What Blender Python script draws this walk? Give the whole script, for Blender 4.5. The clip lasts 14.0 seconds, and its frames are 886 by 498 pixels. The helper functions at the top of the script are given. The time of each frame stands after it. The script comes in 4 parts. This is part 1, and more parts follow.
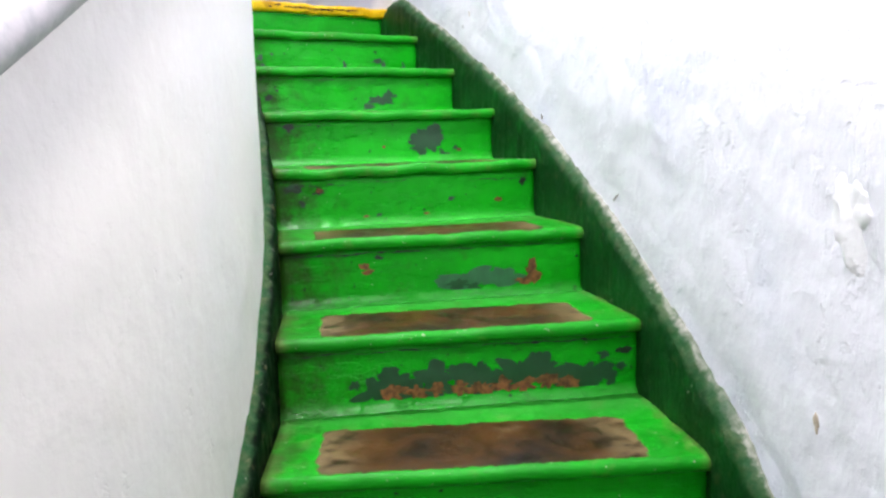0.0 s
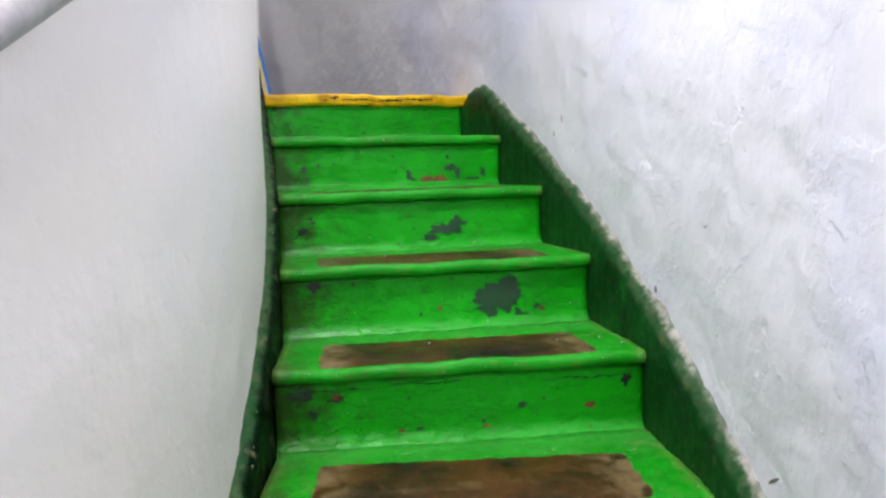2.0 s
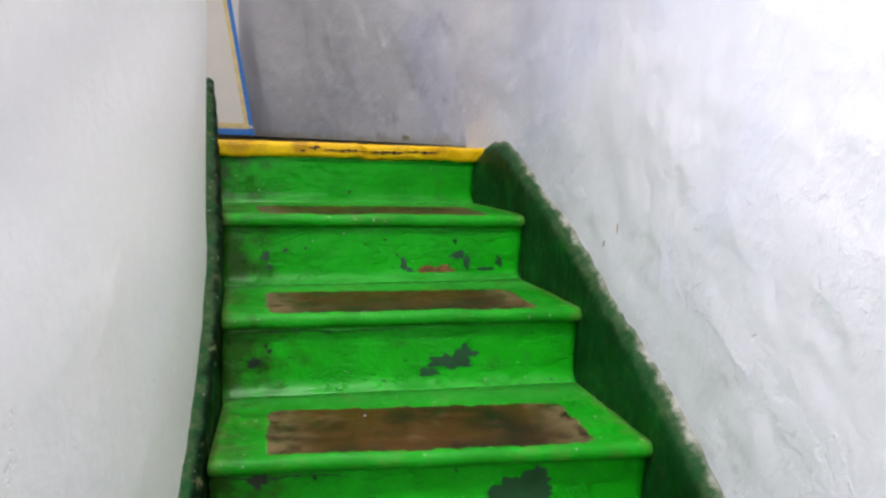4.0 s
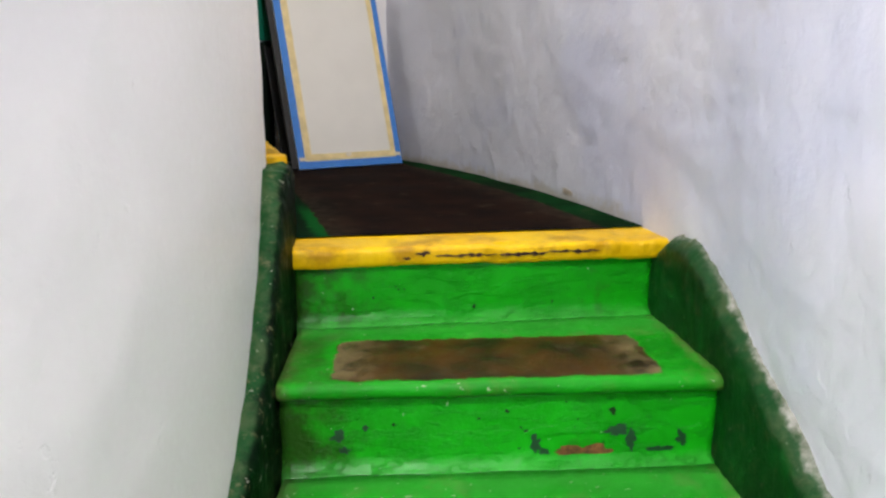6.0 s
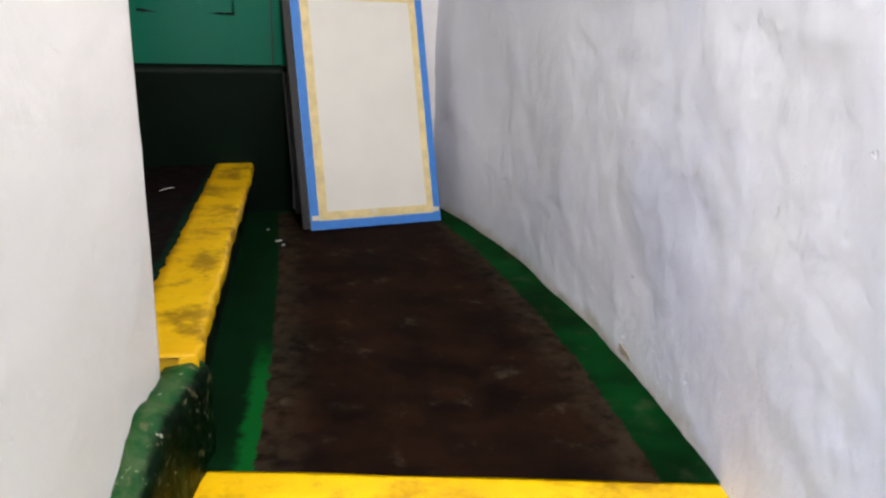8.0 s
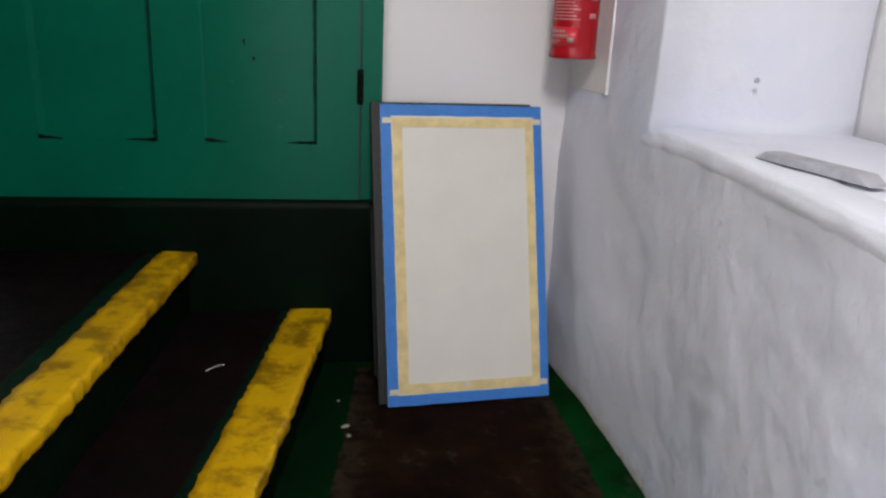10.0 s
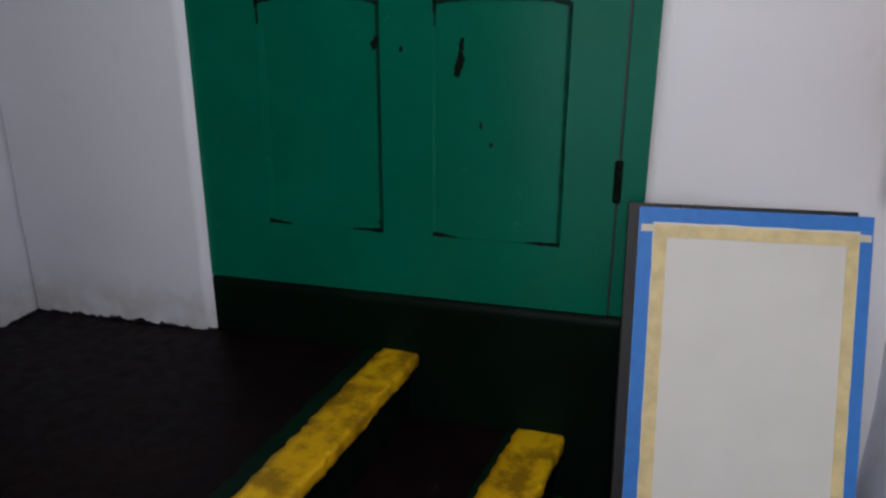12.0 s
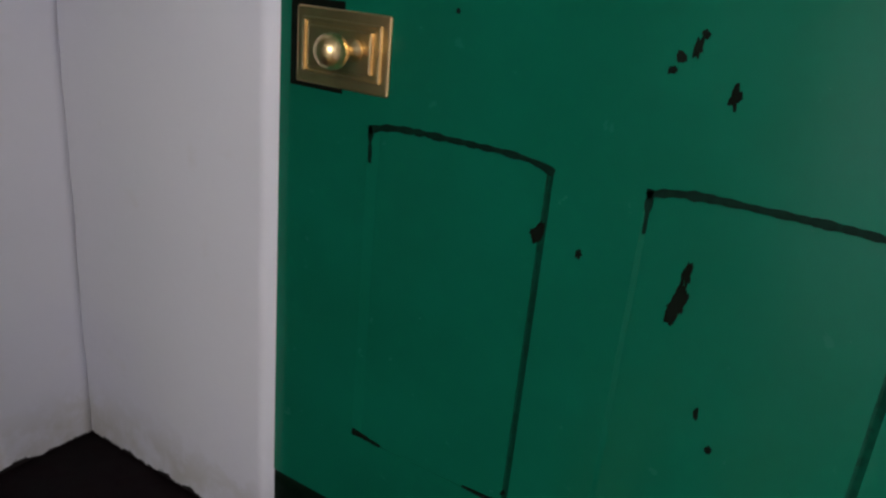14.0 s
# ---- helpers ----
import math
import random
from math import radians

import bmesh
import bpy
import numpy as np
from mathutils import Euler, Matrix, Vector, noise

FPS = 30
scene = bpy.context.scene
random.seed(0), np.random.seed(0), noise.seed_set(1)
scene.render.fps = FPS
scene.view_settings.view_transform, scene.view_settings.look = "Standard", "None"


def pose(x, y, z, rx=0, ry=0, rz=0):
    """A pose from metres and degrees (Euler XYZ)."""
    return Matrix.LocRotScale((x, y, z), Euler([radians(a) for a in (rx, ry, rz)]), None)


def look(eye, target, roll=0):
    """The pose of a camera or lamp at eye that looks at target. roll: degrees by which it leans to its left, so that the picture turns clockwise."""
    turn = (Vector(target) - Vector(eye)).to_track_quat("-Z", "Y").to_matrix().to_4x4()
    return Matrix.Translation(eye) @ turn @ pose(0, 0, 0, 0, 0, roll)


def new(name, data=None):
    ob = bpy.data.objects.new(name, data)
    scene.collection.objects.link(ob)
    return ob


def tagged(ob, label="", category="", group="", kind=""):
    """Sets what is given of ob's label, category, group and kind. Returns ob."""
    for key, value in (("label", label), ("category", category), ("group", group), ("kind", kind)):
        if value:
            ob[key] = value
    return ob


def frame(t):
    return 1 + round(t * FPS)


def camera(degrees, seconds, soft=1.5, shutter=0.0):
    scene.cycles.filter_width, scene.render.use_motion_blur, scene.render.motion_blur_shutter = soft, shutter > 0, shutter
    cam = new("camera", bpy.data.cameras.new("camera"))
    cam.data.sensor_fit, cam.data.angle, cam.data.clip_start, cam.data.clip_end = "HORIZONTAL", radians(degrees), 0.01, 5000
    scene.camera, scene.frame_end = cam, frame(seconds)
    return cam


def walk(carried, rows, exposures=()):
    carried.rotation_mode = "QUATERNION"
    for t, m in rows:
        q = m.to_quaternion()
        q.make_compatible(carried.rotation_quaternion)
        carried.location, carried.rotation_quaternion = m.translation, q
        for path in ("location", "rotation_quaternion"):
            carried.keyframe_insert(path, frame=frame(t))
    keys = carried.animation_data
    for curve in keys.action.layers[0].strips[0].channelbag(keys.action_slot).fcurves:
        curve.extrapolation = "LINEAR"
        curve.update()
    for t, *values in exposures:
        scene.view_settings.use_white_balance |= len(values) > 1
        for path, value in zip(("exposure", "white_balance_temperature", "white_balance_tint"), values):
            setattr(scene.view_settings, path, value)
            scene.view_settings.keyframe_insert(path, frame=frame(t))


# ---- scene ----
cam = camera(60.9, 14.0, soft=2.4)
PATH = [
    (0, (-1.913, -3.04, -0.705), (-0.395, -1.767, -0.976), -1.8),
    (0.5, (-1.785, -2.915, -0.688), (-0.326, -1.564, -0.907), -3.2),
    (1, (-1.598, -2.822, -0.54), (-0.141, -1.479, -0.811), -2.2),
    (1.5, (-1.393, -2.716, -0.465), (-0.005, -1.289, -0.665), -3.9),
    (2, (-1.248, -2.646, -0.328), (0.062, -1.148, -0.529), -1.8),
    (2.5, (-1.114, -2.442, -0.297), (0.182, -0.937, -0.534), -0.0),
    (3, (-1.013, -2.327, -0.147), (0.348, -0.888, -0.422), 2.5),
    (5.3, (-0.446, -1.742, 0.2), (0.614, -0.089, -0.182), 0.1),
    (5.5, (-0.363, -1.692, 0.262), (0.608, 0.006, -0.153), 0.1),
    (6, (-0.275, -1.606, 0.356), (0.604, 0.138, -0.073), -0.3),
    (6.5, (-0.167, -1.391, 0.458), (0.619, 0.384, -0.026), -2.2),
    (7, (-0.068, -1.306, 0.552), (0.739, 0.453, 0.052), 1.0),
    (7.5, (0.116, -1.16, 0.661), (0.781, 0.637, 0.089), 1.0),
    (8, (0.195, -1.031, 0.741), (0.842, 0.766, 0.148), 2.2),
    (8.5, (0.25, -0.831, 0.845), (0.73, 1.03, 0.292), -0.2),
    (8.7, (0.282, -0.802, 0.884), (0.752, 1.067, 0.361), -0.1),
    (10.8, (0.493, -0.252, 1.144), (0.716, 1.637, 0.526), 3.7),
    (11, (0.503, -0.225, 1.148), (0.716, 1.667, 0.535), 3.5),
    (11.5, (0.58, -0.057, 1.203), (0.427, 1.818, 0.523), 1.0),
    (12, (0.581, 0.061, 1.304), (0.099, 1.891, 0.656), 0.2),
    (12.5, (0.498, 0.351, 1.335), (-0.261, 2.082, 0.679), 3.0),
    (13, (0.434, 0.497, 1.484), (-0.344, 2.211, 0.808), 5.7),
    (13.5, (0.435, 0.745, 1.459), (-0.431, 2.416, 0.781), 5.8),
    (14, (0.363, 0.885, 1.52), (-0.614, 2.489, 0.832), 5.5),
]
EXPOSURE = [(0, 0.62, 6450, 15), (0.5, 0.38, 6500, 15), (1, 0.27, 6500, 15), (1.5, 0.14, 6550, 15), (3, -0.16, 6600, 15), (5.5, 0.08, 6700, 13), (6.5, 0.15, 6650, 13), (7.5, 0.42, 6600, 12), (8.5, 0.24, 6600, 12), (10.8, -0.2, 6300, 13), (12, -0.32, 6100, 14), (13, -0.25, 6400, 14), (14, -0.07, 6600, 15)]
walk(cam, [(t, look(eye, target, roll)) for t, eye, target, roll in PATH], EXPOSURE)

# world and lights
world = bpy.data.worlds.new("world")
scene.world = world
world.use_nodes = True
sky = world.node_tree.nodes.new("ShaderNodeTexSky")
sky.sky_type, sky.sun_disc = "NISHITA", False
sky.sun_elevation, sky.sun_rotation = radians(40), radians(90)
world.node_tree.links.new(sky.outputs[0], world.node_tree.nodes["Background"].inputs[0])
world.node_tree.nodes["Background"].inputs[1].default_value = 0.1


def area_lamp(name, m, sx, sy, watts, colour):
    data = bpy.data.lights.new(name, "AREA")
    data.shape, data.size, data.size_y = "RECTANGLE", sx, sy
    data.energy, data.color = watts, colour
    ob = new(name, data)
    ob.matrix_world = m
    return ob


# ceiling lamps over the flight and the landing
area_lamp("stair_lamp", look((-0.53, -1.54, 1.27), (0.02, -1.88, -0.9)), 0.25, 0.6, 36, (0.95, 0.97, 1.0))
area_lamp("foot_lamp", look((-1.55, -2.75, 0.55), (-1.4, -2.7, -2.0)), 0.25, 0.8, 25, (1.0, 0.98, 0.95))
area_lamp("landing_lamp", look((0.58, -0.33, 2.05), (0.46, 1.4, 0.8)), 0.25, 0.4, 25, (1.0, 0.985, 0.95))

# materials


class Nodes:
    """A short way to write node materials."""

    def __init__(self, name, rough=0.5, metal=0.0):
        self.m = bpy.data.materials.new(name)
        self.m.use_nodes = True
        self.t = self.m.node_tree
        self.b = self.t.nodes["Principled BSDF"]
        self.b.inputs["Roughness"].default_value = rough
        self.b.inputs["Metallic"].default_value = metal
        self.geo = self.t.nodes.new("ShaderNodeNewGeometry").outputs["Position"]
        self.uv = None

    def uvs(self):
        if self.uv is None:
            sep = self.t.nodes.new("ShaderNodeSeparateXYZ")
            self.link(self.t.nodes.new("ShaderNodeUVMap").outputs[0], sep.inputs[0])
            self.uv = (sep.outputs[0], sep.outputs[1])
        return self.uv

    def link(self, a, b):
        self.t.links.new(a, b)

    def put(self, sock, v):
        if hasattr(v, "is_linked"):
            self.link(v, sock)
        else:
            sock.default_value = v

    def noise(self, scale, detail=4.0, rough=0.55, stretch=None, where=None):
        n = self.t.nodes.new("ShaderNodeTexNoise")
        n.inputs["Scale"].default_value, n.inputs["Detail"].default_value, n.inputs["Roughness"].default_value = scale, detail, rough
        src = where or self.geo
        if stretch:
            mp = self.t.nodes.new("ShaderNodeMapping")
            mp.inputs["Scale"].default_value = stretch
            self.link(src, mp.inputs[0])
            src = mp.outputs[0]
        self.link(src, n.inputs["Vector"])
        return n.outputs["Fac"]

    def math(self, op, a, b=0.0, clamp=False):
        n = self.t.nodes.new("ShaderNodeMath")
        n.operation, n.use_clamp = op, clamp
        self.put(n.inputs[0], a)
        self.put(n.inputs[1], b)
        return n.outputs[0]

    def ramp(self, fac, lo, hi):
        n = self.t.nodes.new("ShaderNodeMapRange")
        n.interpolation_type = "SMOOTHSTEP"
        self.put(n.inputs["Value"], fac)
        self.put(n.inputs["From Min"], lo)
        self.put(n.inputs["From Max"], hi)
        return n.outputs["Result"]

    def mix(self, fac, a, b):
        n = self.t.nodes.new("ShaderNodeMix")
        n.data_type = "RGBA"
        self.put(n.inputs["Factor"], fac)
        for sock, v in ((n.inputs[6], a), (n.inputs[7], b)):
            self.put(sock, (*v, 1) if isinstance(v, tuple) else v)
        return n.outputs[2]

    def colour(self, v):
        self.put(self.b.inputs["Base Color"], (*v, 1) if isinstance(v, tuple) else v)

    def rough(self, v):
        self.put(self.b.inputs["Roughness"], v)

    def bump(self, height, strength, dist):
        n = self.t.nodes.new("ShaderNodeBump")
        n.inputs["Strength"].default_value, n.inputs["Distance"].default_value = strength, dist
        self.link(height, n.inputs["Height"])
        self.link(n.outputs[0], self.b.inputs["Normal"])

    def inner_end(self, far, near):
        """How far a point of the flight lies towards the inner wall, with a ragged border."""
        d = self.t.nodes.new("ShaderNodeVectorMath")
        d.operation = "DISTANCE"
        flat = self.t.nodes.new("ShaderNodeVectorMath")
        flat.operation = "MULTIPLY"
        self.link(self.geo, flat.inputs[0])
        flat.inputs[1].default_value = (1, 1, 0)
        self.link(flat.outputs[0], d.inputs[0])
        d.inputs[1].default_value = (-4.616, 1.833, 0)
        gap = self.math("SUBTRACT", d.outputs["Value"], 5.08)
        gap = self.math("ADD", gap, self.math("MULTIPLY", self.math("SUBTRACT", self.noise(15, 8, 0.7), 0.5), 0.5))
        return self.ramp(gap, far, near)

    def add(self, a, wa, b, wb):
        return self.math("ADD", self.math("MULTIPLY", a, wa), self.math("MULTIPLY", b, wb))


def plaster(name, base, stain, cold, bump=0.4, flaky=0.14, damp=None, crust=False):
    s = Nodes(name, 0.62)
    big, mid, fine = s.noise(1.6, 5), s.noise(9, 6, 0.6), s.noise(70, 4)
    c = s.mix(s.ramp(big, 0.45, 0.72), base, cold)
    c = s.mix(s.math("MULTIPLY", s.ramp(mid, 0.6, 0.85), 0.35), c, stain)
    if damp:
        sep = s.t.nodes.new("ShaderNodeSeparateXYZ")
        s.link(s.geo, sep.inputs[0])
        h = s.math("ADD", sep.outputs[2], s.math("MULTIPLY", s.math("SUBTRACT", s.noise(9, 7, 0.65), 0.5), 0.34))
        c = s.mix(s.math("MULTIPLY", s.ramp(h, damp + 0.10, damp), s.math("MULTIPLY", s.ramp(mid, 0.3, 0.65), 0.55)), c, (0.42, 0.39, 0.30))
        lap = s.math("ADD", sep.outputs[2], s.math("MULTIPLY", s.math("SUBTRACT", s.noise(16, 7, 0.65), 0.5), 0.07))
        c = s.mix(s.ramp(lap, damp - 0.054, damp - 0.058), c, (0.008, 0.005, 0.005))
    if crust:
        sep = s.t.nodes.new("ShaderNodeSeparateXYZ")
        s.link(s.geo, sep.inputs[0])
        h = s.math("ADD", sep.outputs[2], s.math("MULTIPLY", s.math("SUBTRACT", s.noise(13, 7, 0.65), 0.5), 0.11))
        band = s.math("MULTIPLY", s.ramp(h, 0.045, 0.0), s.ramp(sep.outputs[1], -0.2, 0.0))
        c = s.mix(s.math("MULTIPLY", band, 0.6), c, (0.46, 0.39, 0.27))
    s.colour(c)
    trowel, flakes = s.noise(8, 3, 0.5), s.noise(6.5, 9, 0.62)
    pits = s.ramp(s.noise(17, 5, 0.6), 0.66, 0.72)
    flake_edge = s.ramp(flakes, 0.54, 0.60)
    if crust:
        low = s.t.nodes.new("ShaderNodeSeparateXYZ")
        s.link(s.geo, low.inputs[0])
        upper_wall = s.ramp(low.outputs[2], -0.35, 0.2)
        flake_edge = s.math("MULTIPLY", flake_edge, s.math("SUBTRACT", 1.0, s.math("MULTIPLY", upper_wall, 0.75)))
    relief = s.add(s.add(trowel, 0.9, mid, 0.7), 1.0, s.add(fine, 0.08, flake_edge, flaky), 1.0)
    if crust:
        streaks = s.ramp(s.noise(7, 9, 0.66, (1, 1, 0.42)), 0.53, 0.62)
        patchy = s.math("SUBTRACT", s.noise(2.3, 3), s.math("MULTIPLY", upper_wall, 0.16))
        scaly = s.math("MULTIPLY", streaks, s.ramp(patchy, 0.42, 0.58))
        relief = s.add(relief, 1.0, s.math("MULTIPLY", scaly, s.noise(38, 5, 0.7)), 0.36)
    s.bump(s.add(relief, 1.0, pits, -0.2), bump * 0.76, 0.022)
    s.rough(s.ramp(fine, -0.4, 1.3))
    return s.m


def gloss_paint(name, base, dark, light, rough=0.3, dirt=(0.06, 0.05, 0.035), dirty=0.5, grain=11, edge=(0.58, 0.7), bump=0.4, spec=0.25, dark_end=False, foot=False):
    s = Nodes(name, rough)
    big, mid, fine = s.noise(4, 5), s.noise(22, 5, 0.6), s.noise(120, 3)
    c = s.mix(s.ramp(big, 0.35, 0.7), dark, base)
    c = s.mix(s.math("MULTIPLY", s.ramp(mid, 0.55, 0.8), 0.5), c, light)
    c = s.mix(s.math("MULTIPLY", s.ramp(s.noise(grain, 8, 0.68), *edge), dirty), c, dirt)
    if dark_end:
        # olive-dark towards the inner wall, plus small dark pits and pale specks
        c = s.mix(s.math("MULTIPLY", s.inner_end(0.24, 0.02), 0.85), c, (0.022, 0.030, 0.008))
        c = s.mix(s.ramp(s.noise(48, 2, 0.5), 0.715, 0.74), c, (0.014, 0.05, 0.014))
        c = s.mix(s.math("MULTIPLY", s.ramp(s.noise(75, 2, 0.5), 0.75, 0.77), 0.7), c, (0.30, 0.50, 0.26))
    if foot:
        low = s.math("ADD", s.uvs()[1], s.math("MULTIPLY", s.math("SUBTRACT", s.noise(13, 7, 0.65), 0.5), 0.07))
        c = s.mix(s.math("MULTIPLY", s.ramp(low, 0.03, 0.0), 0.3), c, (0.09, 0.44, 0.09))
    s.colour(c)
    s.rough(s.math("MULTIPLY", rough, s.math("ADD", s.math("MULTIPLY", mid, 0.8), 0.6)))
    relief = s.add(s.add(mid, 1.0, big, 1.5), 1.0, fine, 0.15)
    if foot:
        relief = s.add(relief, 1.0, s.ramp(s.noise(9, 8, 0.66, (1, 1, 2.6)), 0.5, 0.56), 0.5)
    s.bump(relief, bump, 0.008)
    s.b.inputs["Specular IOR Level"].default_value = spec
    return s.m


def worn_tread(name, u0, u1, v0, v1, green, dark, brown, soot, scuff, dust=0.5, spec=0.2, bump=0.4, pale=1.0, even=0.0, scratched=0.35, settle=0.0, left_dark=0.0):
    """Green paint round a brown foot-worn field, in metres across and behind the nosing."""
    s = Nodes(name, 0.4)
    u, v = s.uvs()
    wob = s.noise(26, 6, 0.65)
    du = s.math("SUBTRACT", s.math("ABSOLUTE", s.math("SUBTRACT", u, (u0 + u1) / 2)), (u1 - u0) / 2)
    dv = s.math("SUBTRACT", s.math("ABSOLUTE", s.math("SUBTRACT", v, (v0 + v1) / 2)), (v1 - v0) / 2)
    d = s.math("SMOOTH_MAX", du, dv)
    d.node.inputs[2].default_value = 0.045
    d = s.math("ADD", d, s.math("MULTIPLY", s.math("SUBTRACT", wob, 0.5), 0.038))
    inside = s.ramp(d, 0.003, -0.003)
    big, mid, fine = s.noise(5, 5), s.noise(24, 5, 0.6), s.noise(140, 3)
    g = s.mix(s.ramp(big, 0.35, 0.7), dark, green)
    g = s.mix(s.math("MULTIPLY", s.ramp(s.noise(12, 7, 0.7), 0.52, 0.74), 0.3), g, scuff)
    b = s.mix(s.ramp(s.noise(6, 7, 0.66), 0.33, 0.66), soot, brown)
    ends = s.ramp(s.math("ADD", du, s.math("MULTIPLY", wob, 0.1)), -0.06, 0.06)
    b = s.mix(s.math("MULTIPLY", s.math("MULTIPLY", ends, pale), s.ramp(mid, 0.3, 0.6)), b, tuple(1.15 * x for x in scuff))
    b = s.mix(s.math("MULTIPLY", s.ramp(s.noise(10, 9, 0.72), 0.56, 0.74), scratched), b, scuff)
    rim = s.math("SUBTRACT", s.math("ABSOLUTE", s.math("SUBTRACT", u, 0.41)), s.math("MULTIPLY", wob, 0.12))
    g = s.mix(s.math("MULTIPLY", s.ramp(rim, 0.31, 0.37), dust), g, scuff)
    # olive-dark towards the inner wall
    g = s.mix(s.math("MULTIPLY", s.inner_end(0.16, 0.0), 1.2 * dust), g, (0.03, 0.04, 0.01))
    if settle:
        back = s.math("ADD", v, s.math("MULTIPLY", s.math("SUBTRACT", s.noise(11, 6, 0.6), 0.5), 0.16))
        g = s.mix(s.math("MULTIPLY", s.ramp(back, 0.22, 0.33), settle), g, (0.07, 0.38, 0.07))
        g = s.mix(s.math("MULTIPLY", s.ramp(s.noise(85, 2, 0.5), 0.70, 0.73), 0.8), g, (0.34, 0.44, 0.26))
    if left_dark:
        # left border goes near-black green, with a brighter green strip near the front
        g = s.mix(s.math("MULTIPLY", s.ramp(s.math("ADD", u, s.math("MULTIPLY", s.noise(7, 5, 0.6), 0.16)), 0.27, 0.17), left_dark), g, (0.001, 0.010, 0.003))
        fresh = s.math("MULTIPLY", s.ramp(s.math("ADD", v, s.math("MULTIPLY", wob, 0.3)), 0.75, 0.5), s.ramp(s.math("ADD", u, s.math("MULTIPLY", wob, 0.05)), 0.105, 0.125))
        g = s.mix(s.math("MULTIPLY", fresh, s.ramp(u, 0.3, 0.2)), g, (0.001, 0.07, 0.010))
    s.colour(s.mix(inside, g, b))
    s.b.inputs["Specular IOR Level"].default_value = spec
    s.rough(even or s.ramp(mid, -0.5, 1.6))
    s.bump(s.add(s.add(mid, 1.0, big, 1.0), 1.0, s.add(fine, 0.2, inside, -0.6), 1.0), bump, 0.006)
    return s.m


GREEN, GREEN_DARK, GREEN_LIGHT = (0.0005, 0.33, 0.007), (0.0005, 0.24, 0.005), (0.003, 0.38, 0.018)
STRING, STRING_DARK, STRING_LIGHT = (0.001, 0.048, 0.007), (0.001, 0.026, 0.004), (0.003, 0.11, 0.012)
M_WALL = plaster("white_limewash", (0.76, 0.765, 0.84), (0.62, 0.59, 0.56), (0.67, 0.695, 0.85), 0.5, 0.16, crust=True)
M_WALL_IN = plaster("cream_limewash", (0.75, 0.72, 0.68), (0.62, 0.58, 0.51), (0.72, 0.71, 0.70), 0.34, 0.04)
M_END = plaster("smooth_white_wall", (0.76, 0.74, 0.74), (0.6, 0.56, 0.5), (0.74, 0.72, 0.73), 0.12, 0.03)
M_PIER = plaster("damp_bluish_wall", (0.74, 0.74, 0.79), (0.6, 0.57, 0.52), (0.70, 0.70, 0.79), 0.15, 0.05, 0.44)
M_RISER = gloss_paint("green_gloss", (0.0005, 0.44, 0.008), (0.0005, 0.33, 0.006), (0.003, 0.51, 0.02), 0.22, (0.03, 0.055, 0.012), 0.35, bump=0.6, spec=0.2, dark_end=True, foot=True)


def worn_string(name, face, dark, light, spec=0.25, flecks=0.25):
    """Dark green gloss, rubbed through to grey plaster along the top edge (u runs round the profile)."""
    s = Nodes(name, 0.35)
    u, v = s.uvs()
    big, mid, fine = s.noise(5, 5), s.noise(26, 6, 0.65), s.noise(90, 3)
    c = s.mix(s.ramp(big, 0.35, 0.7), dark, face)
    c = s.mix(s.math("MULTIPLY", s.ramp(s.noise(10, 8, 0.7), 0.55, 0.7), 0.55), c, light)
    edge = s.math("ADD", u, s.math("MULTIPLY", s.math("SUBTRACT", s.noise(24, 8, 0.7), 0.5), 0.42))
    c = s.mix(s.ramp(edge, 0.50, 0.72), c, s.mix(s.ramp(mid, 0.4, 0.66), (0.008, 0.065, 0.015), (0.05, 0.095, 0.035)))
    c = s.mix(s.math("MULTIPLY", s.ramp(s.noise(34, 7, 0.7), 0.57, 0.66), flecks), c, (0.13, 0.13, 0.06))
    c = s.mix(s.math("MULTIPLY", s.ramp(s.noise(60, 4, 0.6), 0.66, 0.70), flecks), c, (0.36, 0.36, 0.28))
    c = s.mix(s.math("MULTIPLY", s.ramp(edge, 0.80, 0.92), s.ramp(big, 0.3, 0.6)), c, s.mix(s.ramp(mid, 0.35, 0.65), (0.13, 0.15, 0.10), (0.42, 0.41, 0.37)))
    s.colour(c)
    s.rough(s.ramp(mid, -0.5, 1.6))
    s.b.inputs["Specular IOR Level"].default_value = spec
    s.bump(s.add(s.add(mid, 1.0, big, 1.0), 1.0, fine, 0.2), 0.5, 0.01)
    return s.m


M_STRING = worn_string("dark_green_string", STRING, STRING_DARK, STRING_LIGHT)
# darker copy of the string paint, with the inner face's shade in its colour
M_STRING_IN = worn_string("shaded_green_string", (0.0004, 0.010, 0.002), (0.0003, 0.005, 0.001), (0.002, 0.025, 0.006), 0.08, 0.7)
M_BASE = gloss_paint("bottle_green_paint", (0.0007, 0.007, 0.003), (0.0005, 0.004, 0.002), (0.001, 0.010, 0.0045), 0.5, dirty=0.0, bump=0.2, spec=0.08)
M_TREAD = worn_tread("worn_green_tread", 0.095, 0.715, 0.02, 0.25, GREEN, GREEN_DARK, (0.068, 0.028, 0.004), (0.010, 0.006, 0.003), (0.22, 0.17, 0.08), pale=0.62, settle=0.28)
M_LANDING = worn_tread("worn_landing", 0.12, 0.74, -0.3, 1.8, (0.0005, 0.036, 0.006), (0.0005, 0.012, 0.002), (0.015, 0.006, 0.003), (0.004, 0.002, 0.0015), (0.075, 0.062, 0.04), 0.0, 0.03, 0.03, 0.22, even=0.8, scratched=0.5, left_dark=0.85)
